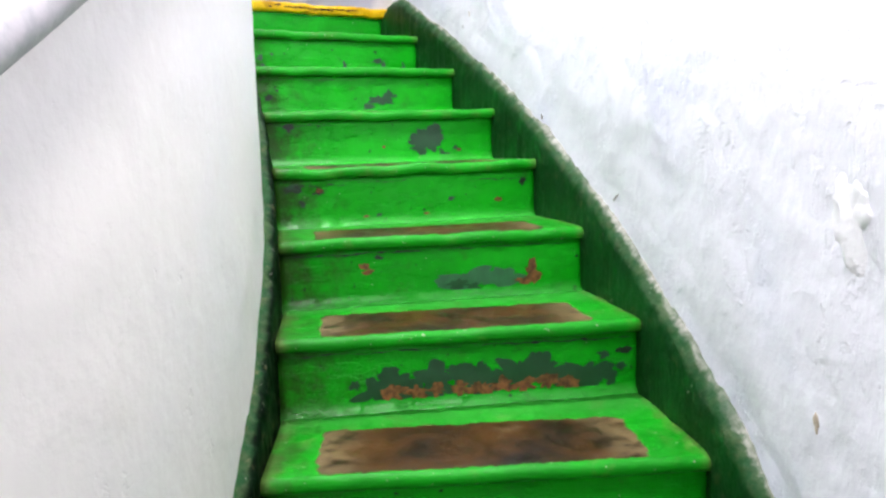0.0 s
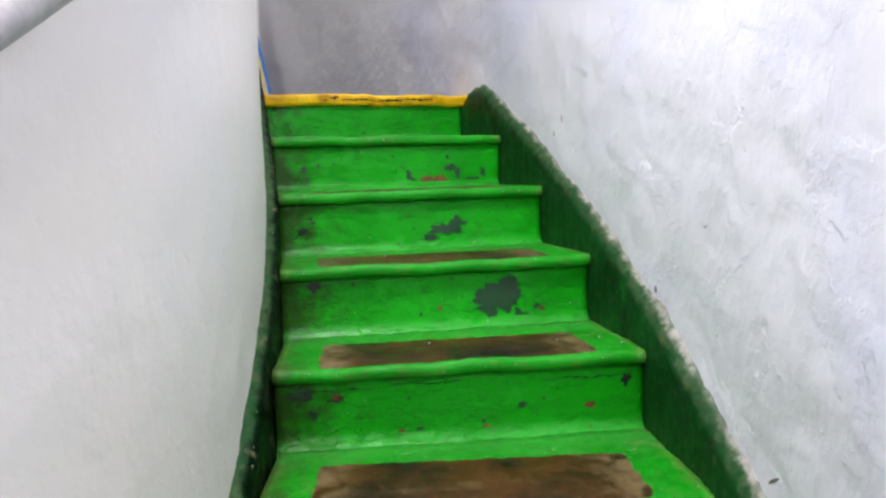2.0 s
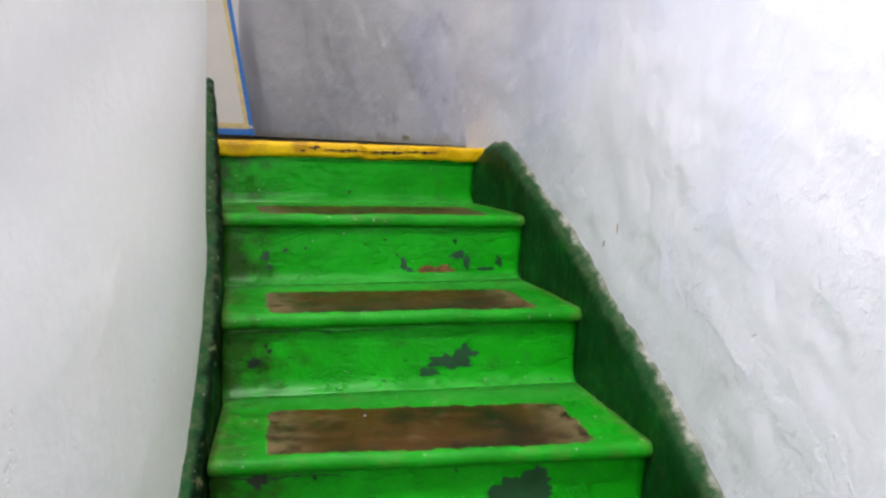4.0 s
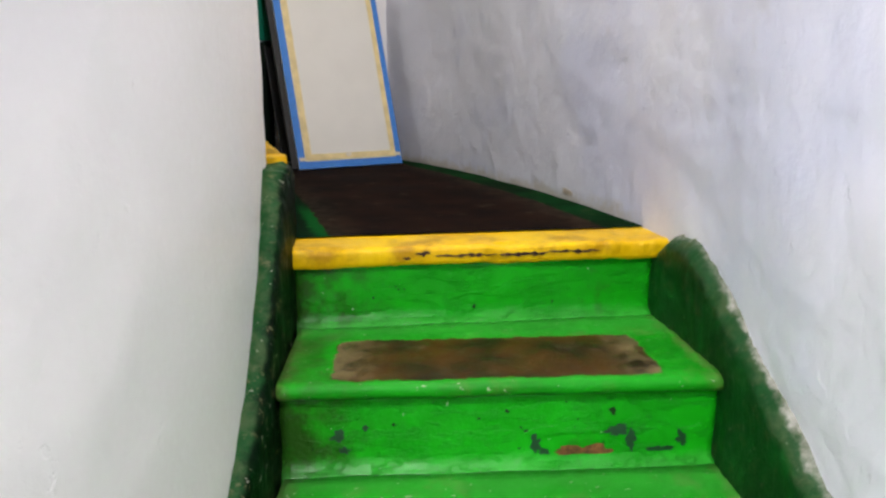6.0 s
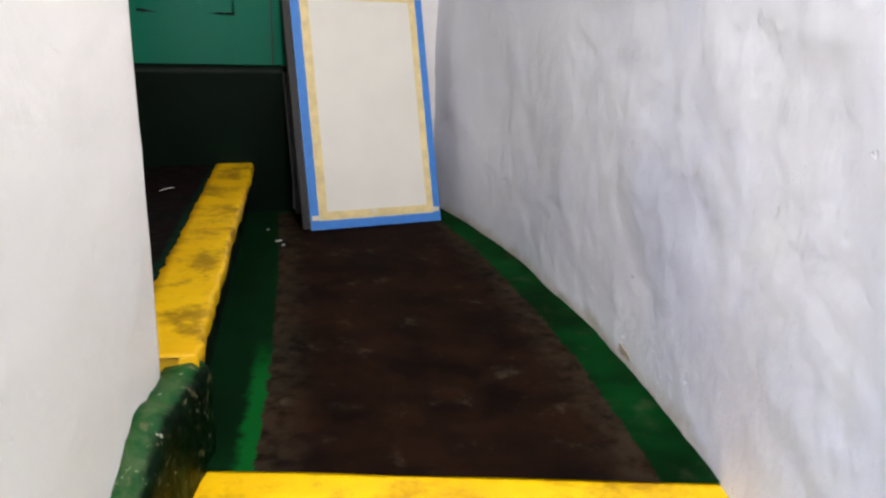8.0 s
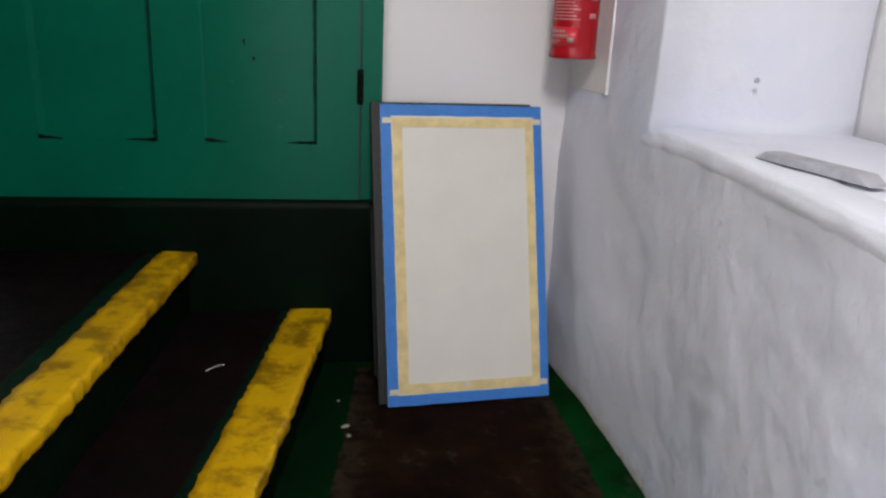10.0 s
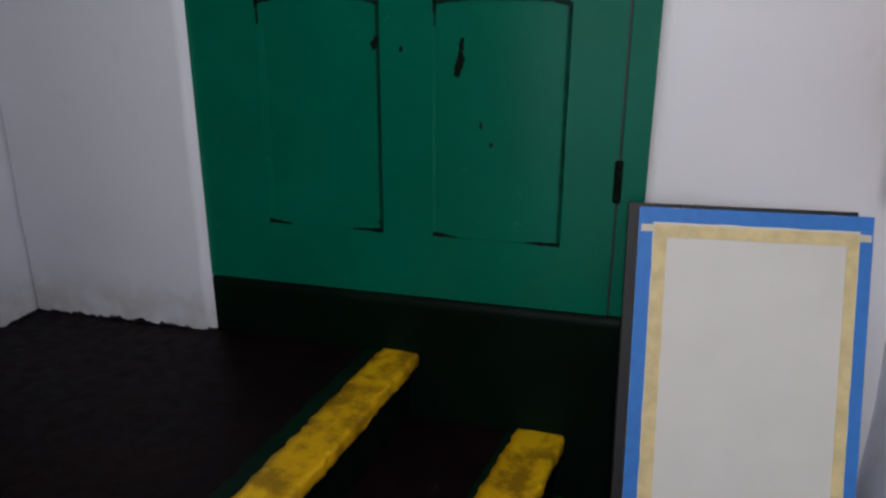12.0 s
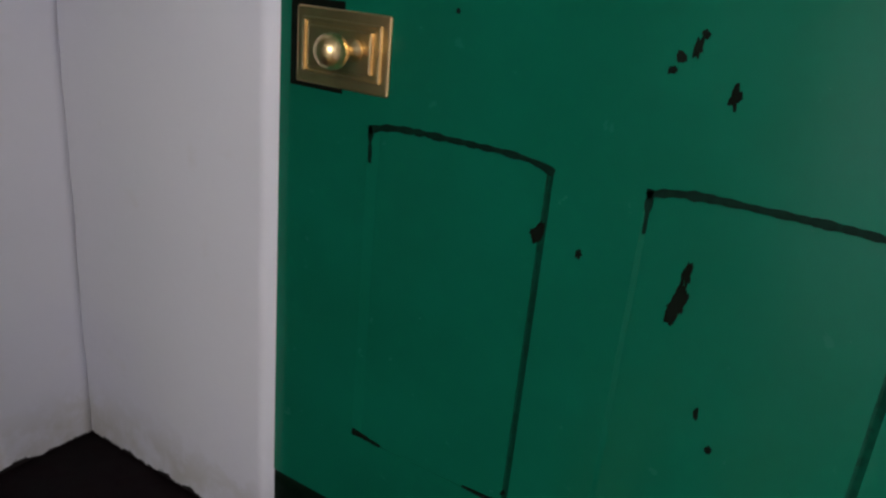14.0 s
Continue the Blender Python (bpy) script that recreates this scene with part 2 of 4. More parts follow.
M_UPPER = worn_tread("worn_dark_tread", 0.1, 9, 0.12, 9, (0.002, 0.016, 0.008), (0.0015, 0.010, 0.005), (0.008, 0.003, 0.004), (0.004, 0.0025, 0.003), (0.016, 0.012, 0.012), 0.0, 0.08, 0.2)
M_YELLOW = gloss_paint("yellow_nosing_paint", (0.88, 0.56, 0.002), (0.80, 0.47, 0.002), (0.90, 0.60, 0.01), 0.4, (0.42, 0.20, 0.002), 0.8, 7, (0.47, 0.66))
M_YELLOW_WORN = gloss_paint("scuffed_yellow_paint", (0.72, 0.43, 0.001), (0.62, 0.34, 0.001), (0.76, 0.47, 0.008), 0.45, (0.12, 0.055, 0.004), 0.7, 9, (0.46, 0.63))
M_DOOR = gloss_paint("teal_green_door_paint", (0.0008, 0.122, 0.068), (0.0008, 0.108, 0.059), (0.001, 0.128, 0.072), 0.24, (0.002, 0.06, 0.034), 0.15, bump=0.05, spec=0.15)


def plain(name, c, rough=0.5, metal=0.0, var=0.25, scale=30):
    s = Nodes(name, rough, metal)
    n = s.noise(scale, 5)
    s.colour(s.mix(s.ramp(n, 0.3, 0.7), tuple(x * (1 - var) for x in c), c))
    s.bump(s.noise(scale * 4, 3), 0.15, 0.003)
    return s.m


M_BLACK = plain("black_gap", (0.012, 0.011, 0.010), 0.6)
M_CHIP = plain("old_dark_green_coat", (0.012, 0.075, 0.025), 0.45)
M_RUST = plain("rusty_primer", (0.28, 0.11, 0.03), 0.8, 0, 0.75, 60)
M_DCHIP = plain("dark_wood_chip", (0.004, 0.007, 0.004), 0.8)
M_BOARD = plain("off_white_board", (0.74, 0.71, 0.64), 0.55, 0, 0.04, 8)
M_BLUE = plain("blue_masking_tape", (0.04, 0.21, 0.62), 0.6, 0, 0.12, 40)
M_TAPE = plain("cream_masking_tape", (0.80, 0.64, 0.31), 0.6, 0, 0.2, 25)
M_TAPE_W = plain("pale_tape_end", (0.70, 0.62, 0.48), 0.6, 0, 0.1)
M_GREY = plain("grey_board", (0.035, 0.035, 0.036), 0.6)
M_RED = plain("red_enamel", (0.42, 0.006, 0.014), 0.25, 0, 0.1)
M_RED_LABEL = plain("bright_red_label", (0.62, 0.02, 0.03), 0.4, 0, 0.05)
M_WHITE = plain("white_gloss_wood", (0.78, 0.77, 0.76), 0.4, 0, 0.05)
M_BRASS = plain("polished_brass", (0.95, 0.70, 0.36), 0.34, 1.0, 0.2, 12)
M_LITTER = plain("pale_litter", (0.34, 0.33, 0.30), 0.7)
M_SLOT = plain("grey_recess", (0.46, 0.46, 0.50), 0.7)
M_CEIL = plain("white_ceiling_paint", (0.78, 0.78, 0.78), 0.8, 0, 0.05, 3)

# shapes


def rnd(p, scale, seed=0.0):
    return noise.noise(Vector((p[0] * scale + seed, p[1] * scale - seed, p[2] * scale + 2 * seed)))


def link_mesh(name, verts, faces, mat, parent=None, uvs=None, smooth=True, label=""):
    me = bpy.data.meshes.new(name)
    me.from_pydata([tuple(v) for v in verts], [], faces)
    if uvs is not None:
        lay = me.uv_layers.new(name="UVMap")
        idx = np.empty(len(me.loops), dtype=np.int32)
        me.loops.foreach_get("vertex_index", idx)
        lay.data.foreach_set("uv", np.array(uvs, dtype=np.float32)[idx].ravel())
    me.materials.append(mat)
    me.validate()
    if smooth:
        me.polygons.foreach_set("use_smooth", [True] * len(me.polygons))
    bm = bmesh.new()
    bm.from_mesh(me)
    bmesh.ops.recalc_face_normals(bm, faces=bm.faces)
    bm.to_mesh(me)
    bm.free()
    ob = new(name, me)
    if parent is not None:
        ob.parent = parent
    if label:
        tagged(ob, label)
    return ob


def part(name, bm, mat, parent=None, label="", smooth=False):
    me = bpy.data.meshes.new(name)
    bm.to_mesh(me)
    bm.free()
    me.materials.append(mat)
    if smooth:
        me.polygons.foreach_set("use_smooth", [True] * len(me.polygons))
    ob = new(name, me)
    if parent is not None:
        ob.parent = parent
    if label:
        tagged(ob, label)
    return ob


def box(x0, x1, y0, y1, z0, z1, bevel=0.0, seg=2):
    bm = bmesh.new()
    bmesh.ops.create_cube(bm, size=1)
    bmesh.ops.scale(bm, vec=(x1 - x0, y1 - y0, z1 - z0), verts=bm.verts)
    bmesh.ops.translate(bm, vec=((x0 + x1) / 2, (y0 + y1) / 2, (z0 + z1) / 2), verts=bm.verts)
    if bevel:
        bmesh.ops.bevel(bm, geom=bm.edges[:], offset=bevel, segments=seg, profile=0.5, affect="EDGES")
    return bm


def shell(name, front, back, ks, hs, mat, parent=None, hole=None):
    """A wall of real thickness between two surfaces front(k, h) and back(k, h); hole: (k0, k1, h0, h1) left open."""
    nk, nh = len(ks), len(hs)
    verts = [front(k, h) for k in ks for h in hs] + [back(k, h) for k in ks for h in hs]
    n = nk * nh
    cell = lambda i, j: i * nh + j
    open_cell = lambda i, j: hole and hole[0] <= (ks[i] + ks[i + 1]) / 2 <= hole[1] and hole[2] <= (hs[j] + hs[j + 1]) / 2 <= hole[3]
    faces, edges = [], {}
    for i in range(nk - 1):
        for j in range(nh - 1):
            if open_cell(i, j):
                continue
            q = (cell(i, j), cell(i + 1, j), cell(i + 1, j + 1), cell(i, j + 1))
            faces.append(q)
            faces.append(tuple(n + v for v in reversed(q)))
            for a, b in zip(q, q[1:] + q[:1]):
                if (b, a) in edges:
                    del edges[(b, a)]
                else:
                    edges[(a, b)] = 1
    faces += [(b, a, n + a, n + b) for a, b in edges]
    return link_mesh(name, verts, faces, mat, parent)


def sweep(name, loops, mat, parent=None, uvs=None, label=""):
    """Closed profiles, one after the other, joined into a solid with end caps."""
    m = len(loops[0])
    verts = [p for lo in loops for p in lo]
    faces = []
    for i in range(len(loops) - 1):
        for j in range(m):
            a, b = i * m + j, i * m + (j + 1) % m
            faces.append((a, b, b + m, a + m))
    faces.append(tuple(reversed(range(m))))
    faces.append(tuple(range((len(loops) - 1) * m, len(loops) * m)))
    return link_mesh(name, verts, faces, mat, parent, uvs, label=label)


# the plan: a flight of steps that winds between two round walls; k counts steps down from the landing

RISE = 0.19
OUT_C, IN_C = (-4.631, 1.728), (-4.616, 1.833)
R_IN, R_OUT = 5.117, 5.938
K_END = 13.0


def outer(k, r, z):
    a = radians(-19.85 - 3.71 * k)
    return Vector((OUT_C[0] + r * math.cos(a), OUT_C[1] + r * math.sin(a), z))


def inner(k, r, z):
    a = radians(-21.0 - 3.66 * k)
    return Vector((IN_C[0] + r * math.cos(a), IN_C[1] + r * math.sin(a), z))


def across(k, s, z):
    return inner(k, R_IN, z).lerp(outer(k, R_OUT, z), s)


def pitch(k):
    """Height of the line through the nosings; level on the landing."""
    return -RISE * k if k > 0.3 else -RISE * 0.3 * math.exp((k - 0.3) / 0.3)


def outer_r(k):
    pts = ((-7, 5.76), (-5.64, 5.804), (-4.15, 5.857), (-2.8, 5.888), (-1.6, 5.93), (-0.5, 5.962), (0.3, 5.968), (30, 5.968))
    return float(np.interp(k, [p[0] for p in pts], [p[1] for p in pts]))


def steps_of(a, b, n):
    return [a + (b - a) * i / n for i in range(n + 1)]


# outer wall, with a window niche beside the landing
NICHE = (-4.1, -1.15, 0.86, 1.95)
END_Y = 1.81
CEIL = 2.42


def wall_lump(p, amp=0.011):
    return amp * rnd(p, 3.1, 3) + 0.0036 * rnd(p, 9, 7) + 0.0012 * rnd(p, 17, 5) + 0.0016 * rnd(p, 31, 11)


def height_at(k, h):
    """h below 1 counts from the pitch line, above it blends up to the ceiling line."""
    return pitch(k) + h


def outer_face(k, h):
    z = height_at(k, h)
    p = outer(k, outer_r(k), z)
    return outer(k, outer_r(k) + wall_lump(p), z)


ks = sorted(set(steps_of(-5.9, -4.1, 30) + steps_of(-4.1, -1.15, 80) + steps_of(-1.15, 9, 280) + steps_of(9, K_END, 20)))
hs = sorted(set(steps_of(-0.35, 0.86, 80) + steps_of(0.86, 1.95, 30) + steps_of(1.95, CEIL + 0.1, 6)))
wall_outer = tagged(shell("wall_outer", outer_face, lambda k, h: outer(k, 6.7, height_at(k, h)), ks, hs, M_WALL, hole=NICHE),
                    "thick curved outer wall in lumpy bluish-white limewashed plaster", "wall", kind="structure")

# inner wall, ending in a rounded corner at the landing
K_CORNER = -0.54


def inner_face(k, h):
    z = height_at(max(k, -0.4), h)
    r = 5.082 - 0.030 * min(1, max(0, (1.6 - k) / 2.2))
    if k < K_CORNER + 0.22:
        d = (K_CORNER + 0.22 - k) / 0.22
        r -= 0.06 * (1 - math.sqrt(max(0, 1 - d * d)))
    p = inner(k, r, z)
    return inner(k, r + 0.6 * wall_lump(p, 0.008), z)


ks = sorted(set([K_CORNER + 0.22 * (1 - math.sin(radians(a))) for a in range(0, 91, 9)] + steps_of(K_CORNER + 0.22, 9, 150) + steps_of(9, K_END, 20)))
hs = steps_of(-0.35, CEIL + 0.1, 80)
wall_inner = tagged(shell("wall_inner", inner_face, lambda k, h: inner(k, 4.3, height_at(max(k, -0.4), h)), ks, hs, M_WALL_IN),
                    "curved inner wall in smooth cream-white limewash ending at the landing", "wall", kind="structure")

# end wall with the door opening
DOOR_X0, DOOR_X1, DOOR_Z0, DOOR_Z1 = -0.60, 0.60, 0.54, 2.30


def end_wall_piece(name, x0, x1, z0, z1, mat, label, y=END_Y):
    nx, nz = max(2, int((x1 - x0) / 0.03)), max(2, int((z1 - z0) / 0.03))
    f = lambda x, z: Vector((x, y + 0.35 * wall_lump((x, y, z)), z))
    ob = shell(name, f, lambda x, z: Vector((x, y + 0.4, z)), steps_of(x0, x1, nx), steps_of(z0, z1, nz), mat)
    return tagged(ob, label, "wall", kind="structure")


end_wall_piece("wall_end_1", 0.602, 1.45, -0.3, CEIL + 0.1, M_END, "smooth off-white end wall beside the green door", END_Y + 0.03)
end_wall_piece("wall_end_2", -1.55, -0.556, 0.2, CEIL + 0.1, M_PIER, "bluish-white pier beside the green door with a stained foot", END_Y - 0.012)
end_wall_piece("wall_end_3", -0.60, 0.60, DOOR_Z1, CEIL + 0.1, M_END, "white wall over the green door")
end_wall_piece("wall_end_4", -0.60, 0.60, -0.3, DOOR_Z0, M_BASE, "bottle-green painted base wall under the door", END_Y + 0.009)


# walls round the upper steps
for nm, f, b, a0, a1, z0, mat, lab in (
        ("wall_west", lambda y, z: Vector((-1.155 + 0.4 * wall_lump((-1.155, y, z)), y, z)), lambda y, z: Vector((-1.5, y, z)), 1.575, 1.80, 0.2, M_PIER, "short bluish-white return wall beside a green doorway"),
        ("wall_west_2", lambda y, z: Vector((-1.155, y, z)), lambda y, z: Vector((-1.5, y, z)), 0.2, 0.68, 0.2, M_END, "white wall beside the far green door"),
        # unseen closing wall, coloured dark to cut bounced light and door reflections
        ("wall_south", lambda x, z: Vector((x, 0.235, z)), lambda x, z: Vector((x, 0.02, z)), -1.5, 0.05, -0.1, M_BASE, "unseen closing wall along the upper steps, dark green to cut bounced light")):
    tagged(shell(nm, f, b, steps_of(a0, a1, 10), steps_of(z0, CEIL + 0.1, 60), mat), lab, "wall", kind="structure")

# ceilings
ks = steps_of(-7.0, K_END, 60)
tagged(shell("ceiling", lambda k, s: across(k, s * 1.5 - 0.25, pitch(k) + CEIL), lambda k, s: across(k, s * 1.5 - 0.25, pitch(k) + CEIL + 0.15), ks, steps_of(0, 1, 6), M_CEIL),
       "plain white ceiling sloping over the stairs", "ceiling", kind="structure")
tagged(part("ceiling_2", box(-1.6, 0.25, 0.0, 2.2, CEIL + 0.02, CEIL + 0.17), M_CEIL), "plain white ceiling over the upper steps", "ceiling", kind="structure")
tagged(shell("wall_foot", lambda s, z: across(K_END, s * 1.6 - 0.3, z), lambda s, z: across(K_END + 0.4, s * 1.6 - 0.3, z), steps_of(0, 1, 6), steps_of(-3.2, 0.3, 20), M_WALL),
       "plain white wall closing the foot of the stairs", "wall", kind="structure")

# the flight
staircase = tagged(new("staircase"), "winding concrete stair painted glossy green with worn brown treads", "stairs", kind="structure")


def step_dir(k, s):
    return (across(k - 0.5, s, 0) - across(k, s, 0)).normalized()


def bullnose(depth, rad, back=12, square=False):
    """Profile as (behind the nosing, below the tread): top from back to front, round nose, underside."""
    pts = [(depth - (depth - rad) * (i / back) ** 0.8, 0.0) for i in range(back + 1)]
    if square:
        pts = [(depth - (depth - 0.011) * (i / back) ** 0.8, 0.0) for i in range(back + 1)]
        pts += [(0.011 - 0.011 * math.sin(radians(a)), -0.011 + 0.011 * math.cos(radians(a))) for a in (18, 36, 54, 72, 90)]
        pts += [(0.0, -0.02), (0.001, -0.032), (0.004, -0.042), (0.02, -0.046), (0.06, -0.046), (0.06, -0.06), (depth, -0.06)]
        return pts
    for i in range(1, 9):
        a = math.pi * i / 8
        pts.append((rad - rad * math.sin(a), -rad + rad * math.cos(a)))
    pts += [(0.06, -2 * rad), (0.06, -0.06), (depth, -0.06)]
    return pts


def make_tread(k, mat, depth, rad, n=44, lump=1.0, zt=None, ends=(0.0, 1.0)):
    z = -RISE * k if zt is None else zt
    loops, uvs = [], []
    for i in range(n + 1):
        s = ends[0] + (ends[1] - ends[0]) * i / n
        o, d = across(k, s, z), step_dir(k, s)
        loop = []
        for v, dz in bullnose(depth if depth < 0.2 else depth * (0.93 + 0.14 * s), rad, 12, depth < 0.2):
            p = o + d * v
            w = lump * (0.0035 * rnd(p, 7, k) + 0.002 * rnd(p, 24, k + 3))
            if lump > 1.5:
                w += 0.0016 * rnd(p, 62, k + 5) + 0.001 * rnd(p, 110, k + 7)
            near = 1.0 if v < 0.03 else 0.3
            p = p - d * (w * 1.3 * near) + Vector((0, 0, dz + w * near))
            loop.append(p)
            uvs.append((s * 0.82, v))
        loops.append(loop)
    return loops, uvs


for k in range(1, 13):
    loops, uvs = make_tread(k, M_TREAD, 0.385, 0.017, 60, {4: 2.6, 5: 1.6}.get(k, 1.3))
    sweep("tread", loops, M_TREAD, staircase, uvs)
for k in range(0, 13):
    loops, uvs = [], []
    top, foot = -RISE * k - (0.036 if k == 0 else 0.03), -RISE * (k + 1)
    for i in range(45):
        s = i / 44
        o, d = across(k, s, 0), step_dir(k, s)
        loop = []
        prof = [(0.03, top)] + [(0.03, top + (foot + 0.03 - top) * j / 8) for j in range(1, 9)] + [(0.026, foot + 0.015), (0.014, foot + 0.004), (0.006, foot - 0.003), (0.006, foot - 0.02), (0.09, foot - 0.02), (0.09, top)]
        for v, z in prof:
            p = o + d * v
            p.z = z
            w = 0.0035 * rnd(p, 6, k + 9) + 0.0018 * rnd(p, 22, k)
            loop.append(p - d * w)
            uvs.append((s * 0.82, z - foot))
        loops.append(loop)
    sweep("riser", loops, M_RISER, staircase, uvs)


def lerp2(a, b, t):
    return (a[0] + (b[0] - a[0]) * t, a[1] + (b[1] - a[1]) * t)


# yellow nosing of the landing
loops, uvs = make_tread(0, M_YELLOW, 0.165, 0.021, 150, 1.7, -0.005, (-0.012, 1.045))
sweep("nosing", loops, M_YELLOW, staircase, label="worn yellow painted nosing")

# landing floor between the yellow edge, the outer wall and the next riser
verts, uvs, faces = [], [], []
nw, nu = 60, 30
for i in range(nw + 1):
    w = i / nw
    kk = -0.40 + w * -5.5
    left = lerp2((0.06, 0.172), (0.36, 1.85), w)
    right = outer(kk, outer_r(kk) + 0.05, 0)
    for j in range(nu + 1):
        s = j / nu
        p = Vector((left[0] + (right.x - left[0]) * s, left[1] + (right.y - left[1]) * s, 0))
        p.z = 0.003 * rnd(p, 5, 2) - 0.001
        verts.append(p)
        uvs.append((s * 0.97 - 0.09, w * 1.9))
for i in range(nw):
    for j in range(nu):
        a = i * (nu + 1) + j
        faces.append((a, a + 1, a + nu + 2, a + nu + 1))
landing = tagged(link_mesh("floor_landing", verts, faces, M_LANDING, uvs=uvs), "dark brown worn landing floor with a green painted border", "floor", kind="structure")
tagged(part("floor_base", box(-1.6, 1.6, 0.12, 2.2, -0.5, -0.24), M_BASE), "solid concrete under the landing", "floor", kind="structure")


def strip_loops(k_list, prof):
    return [prof(k) for k in k_list]


# outer string: a low green plaster kerb along the wall
def string_out(k):
    top = min(-RISE * k + 0.085, 0.006)
    if k < 0.25:
        top -= 0.10 * ((0.25 - k) / 0.42) ** 2
    loop = []
    for r, z in ((5.99, top - 0.5), (5.934, top - 0.5), (5.934, top - 0.3), (5.934, top - 0.2), (5.934, top - 0.12), (5.934, top - 0.06), (5.935, top - 0.03), (5.940, top - 0.008), (5.952, top + 0.006), (5.968, top + 0.022), (5.99, top + 0.03)):
        p = outer(k, r, z)
        w = 0.005 * rnd(p, 7, 21) + 0.0035 * rnd(p, 25, 5) + 0.0025 * rnd(p, 70, 8)
        q = outer(k, r - w, z + 1.5 * w)
        loop.append(q)
    return loop


ST_U = (0.1, 0.1, 0.1, 0.1, 0.12, 0.25, 0.42, 0.62, 0.80, 0.95, 1.0)
sweep("string_outer", strip_loops(steps_of(-0.17, K_END, 520), string_out), M_STRING, staircase, [(a, 0.0) for i in range(521) for a in ST_U], label="dark green painted string with a crumbling top edge")


# inner string
def string_in(k):
    t = min(1, max(0, (1.3 - k) / 1.3))
    top = min(-RISE * k + 0.035 + 0.13 * t * t * (3 - 2 * t), 0.168)
    loop = []
    for r, z in ((5.05, top - 0.5), (5.113, top - 0.5), (5.113, top - 0.25), (5.113, top - 0.15), (5.113, top - 0.08), (5.112, top - 0.03), (5.108, top - 0.008), (5.098, top), (5.085, top + 0.004), (5.05, top + 0.006)):
        p = inner(k, r, z)
        w = 0.004 * rnd(p, 9, 31) + 0.007 * rnd(p, 26, 6) + 0.003 * rnd(p, 60, 8)
        loop.append(inner(k, r + w, z + 1.2 * w))
    return loop


SI_U = (0.9, 0.1, 0.1, 0.1, 0.1, 0.2, 0.48, 0.64, 0.70, 0.80)
sweep("string_inner", strip_loops(steps_of(-0.60, K_END, 520), string_in), M_STRING_IN, staircase, [(a, 0.0) for i in range(521) for a in SI_U], label="dark green painted string with scuffed edges, face shade painted in")

# two upper steps that turn off the landing
upper = tagged(new("upper_steps"), "dark green upper steps with worn yellow nosings", "stairs", kind="structure")


def line_bar(name, a, b, width, z1, rad, mat, parent, label=""):
    """A nosing bar along a line, with its round front to the right of a-b."""
    a, b = Vector((*a, 0)), Vector((*b, 0))
    d = (b - a).normalized()
    back = Vector((-d.y, d.x, 0))
    loops = []
    n = 150
    for i in range(n + 1):
        o = a.lerp(b, i / n)
        loop = []
        for v, dz in bullnose(width, rad, 8, True):
            p = o + back * v
            w = 0.002 * rnd(p, 8, 4) + 0.003 * rnd(p, 30, 8) + 0.0025 * rnd(p, 58, 3)
            p = p - back * (w * (2.1 if v < 0.03 or v > width - 0.01 else 0.3)) + Vector((0, 0, z1 + dz + 0.4 * w))
            loop.append(p)
        loops.append(loop)
    return sweep(name, loops, mat, parent, label=label)


K1A, K1B, K2A, K2B = (0.205, 0.17), (0.456, 1.815), (-0.105, 0.24), (0.052, 1.815)
for a, b, z, wd in ((K1A, K1B, 0.19, 0.128), (K2A, K2B, 0.38, 0.105)):
    line_bar("nosing", a, b, wd, z, 0.018, M_YELLOW_WORN, upper, "scuffed yellow painted nosing")


def upper_tread(name, a, b, c, d, z):
    """Tread outline a-b (front) and c-d (back)."""
    verts, uvs, faces = [], [], []
    n = 24
    for i in range(n + 1):
        p, q = lerp2(a, b, i / n), lerp2(c, d, i / n)
        for j in range(n + 1):
            x, y = lerp2(p, q, j / n)
            verts.append(Vector((x, y, z - 0.004 + 0.002 * rnd((x, y, z), 6))))
            uvs.append((y, math.dist((x, y), p)))
    for i in range(n):
        for j in range(n):
            o = i * (n + 1) + j
            faces.append((o, o + 1, o + n + 2, o + n + 1))
    return link_mesh(name, verts, faces, M_UPPER, upper, uvs)


def shift(p, d):
    return (p[0] - d, p[1])


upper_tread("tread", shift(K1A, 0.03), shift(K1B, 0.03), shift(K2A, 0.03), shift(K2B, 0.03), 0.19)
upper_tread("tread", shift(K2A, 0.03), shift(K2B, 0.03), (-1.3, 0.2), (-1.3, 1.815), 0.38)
for a, b, z in ((K1A, K1B, 0.0), (K2A, K2B, 0.19)):
    verts = []
    n = 50
    for j, zz in enumerate((z - 0.02, z + 0.05, z + 0.1, z + 0.155)):
        for i in range(n + 1):
            x, y = lerp2(shift(a, 0.028), shift(b, 0.028), i / n)
            w = 0.006 * rnd((x, y, zz), 8, 5)
            verts.append(Vector((x + w, y, zz)))
    m = len(verts)
    verts += [v - Vector((0.05, 0, 0)) for v in verts]
    faces = []
    for j in range(3):
        for i in range(n):
            o = j * (n + 1) + i
            faces += [(o, o + 1, o + n + 2, o + n + 1), (m + o + 1, m + o, m + o + n + 1, m + o + n + 2)]
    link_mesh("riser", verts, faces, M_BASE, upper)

# ---- doors ----


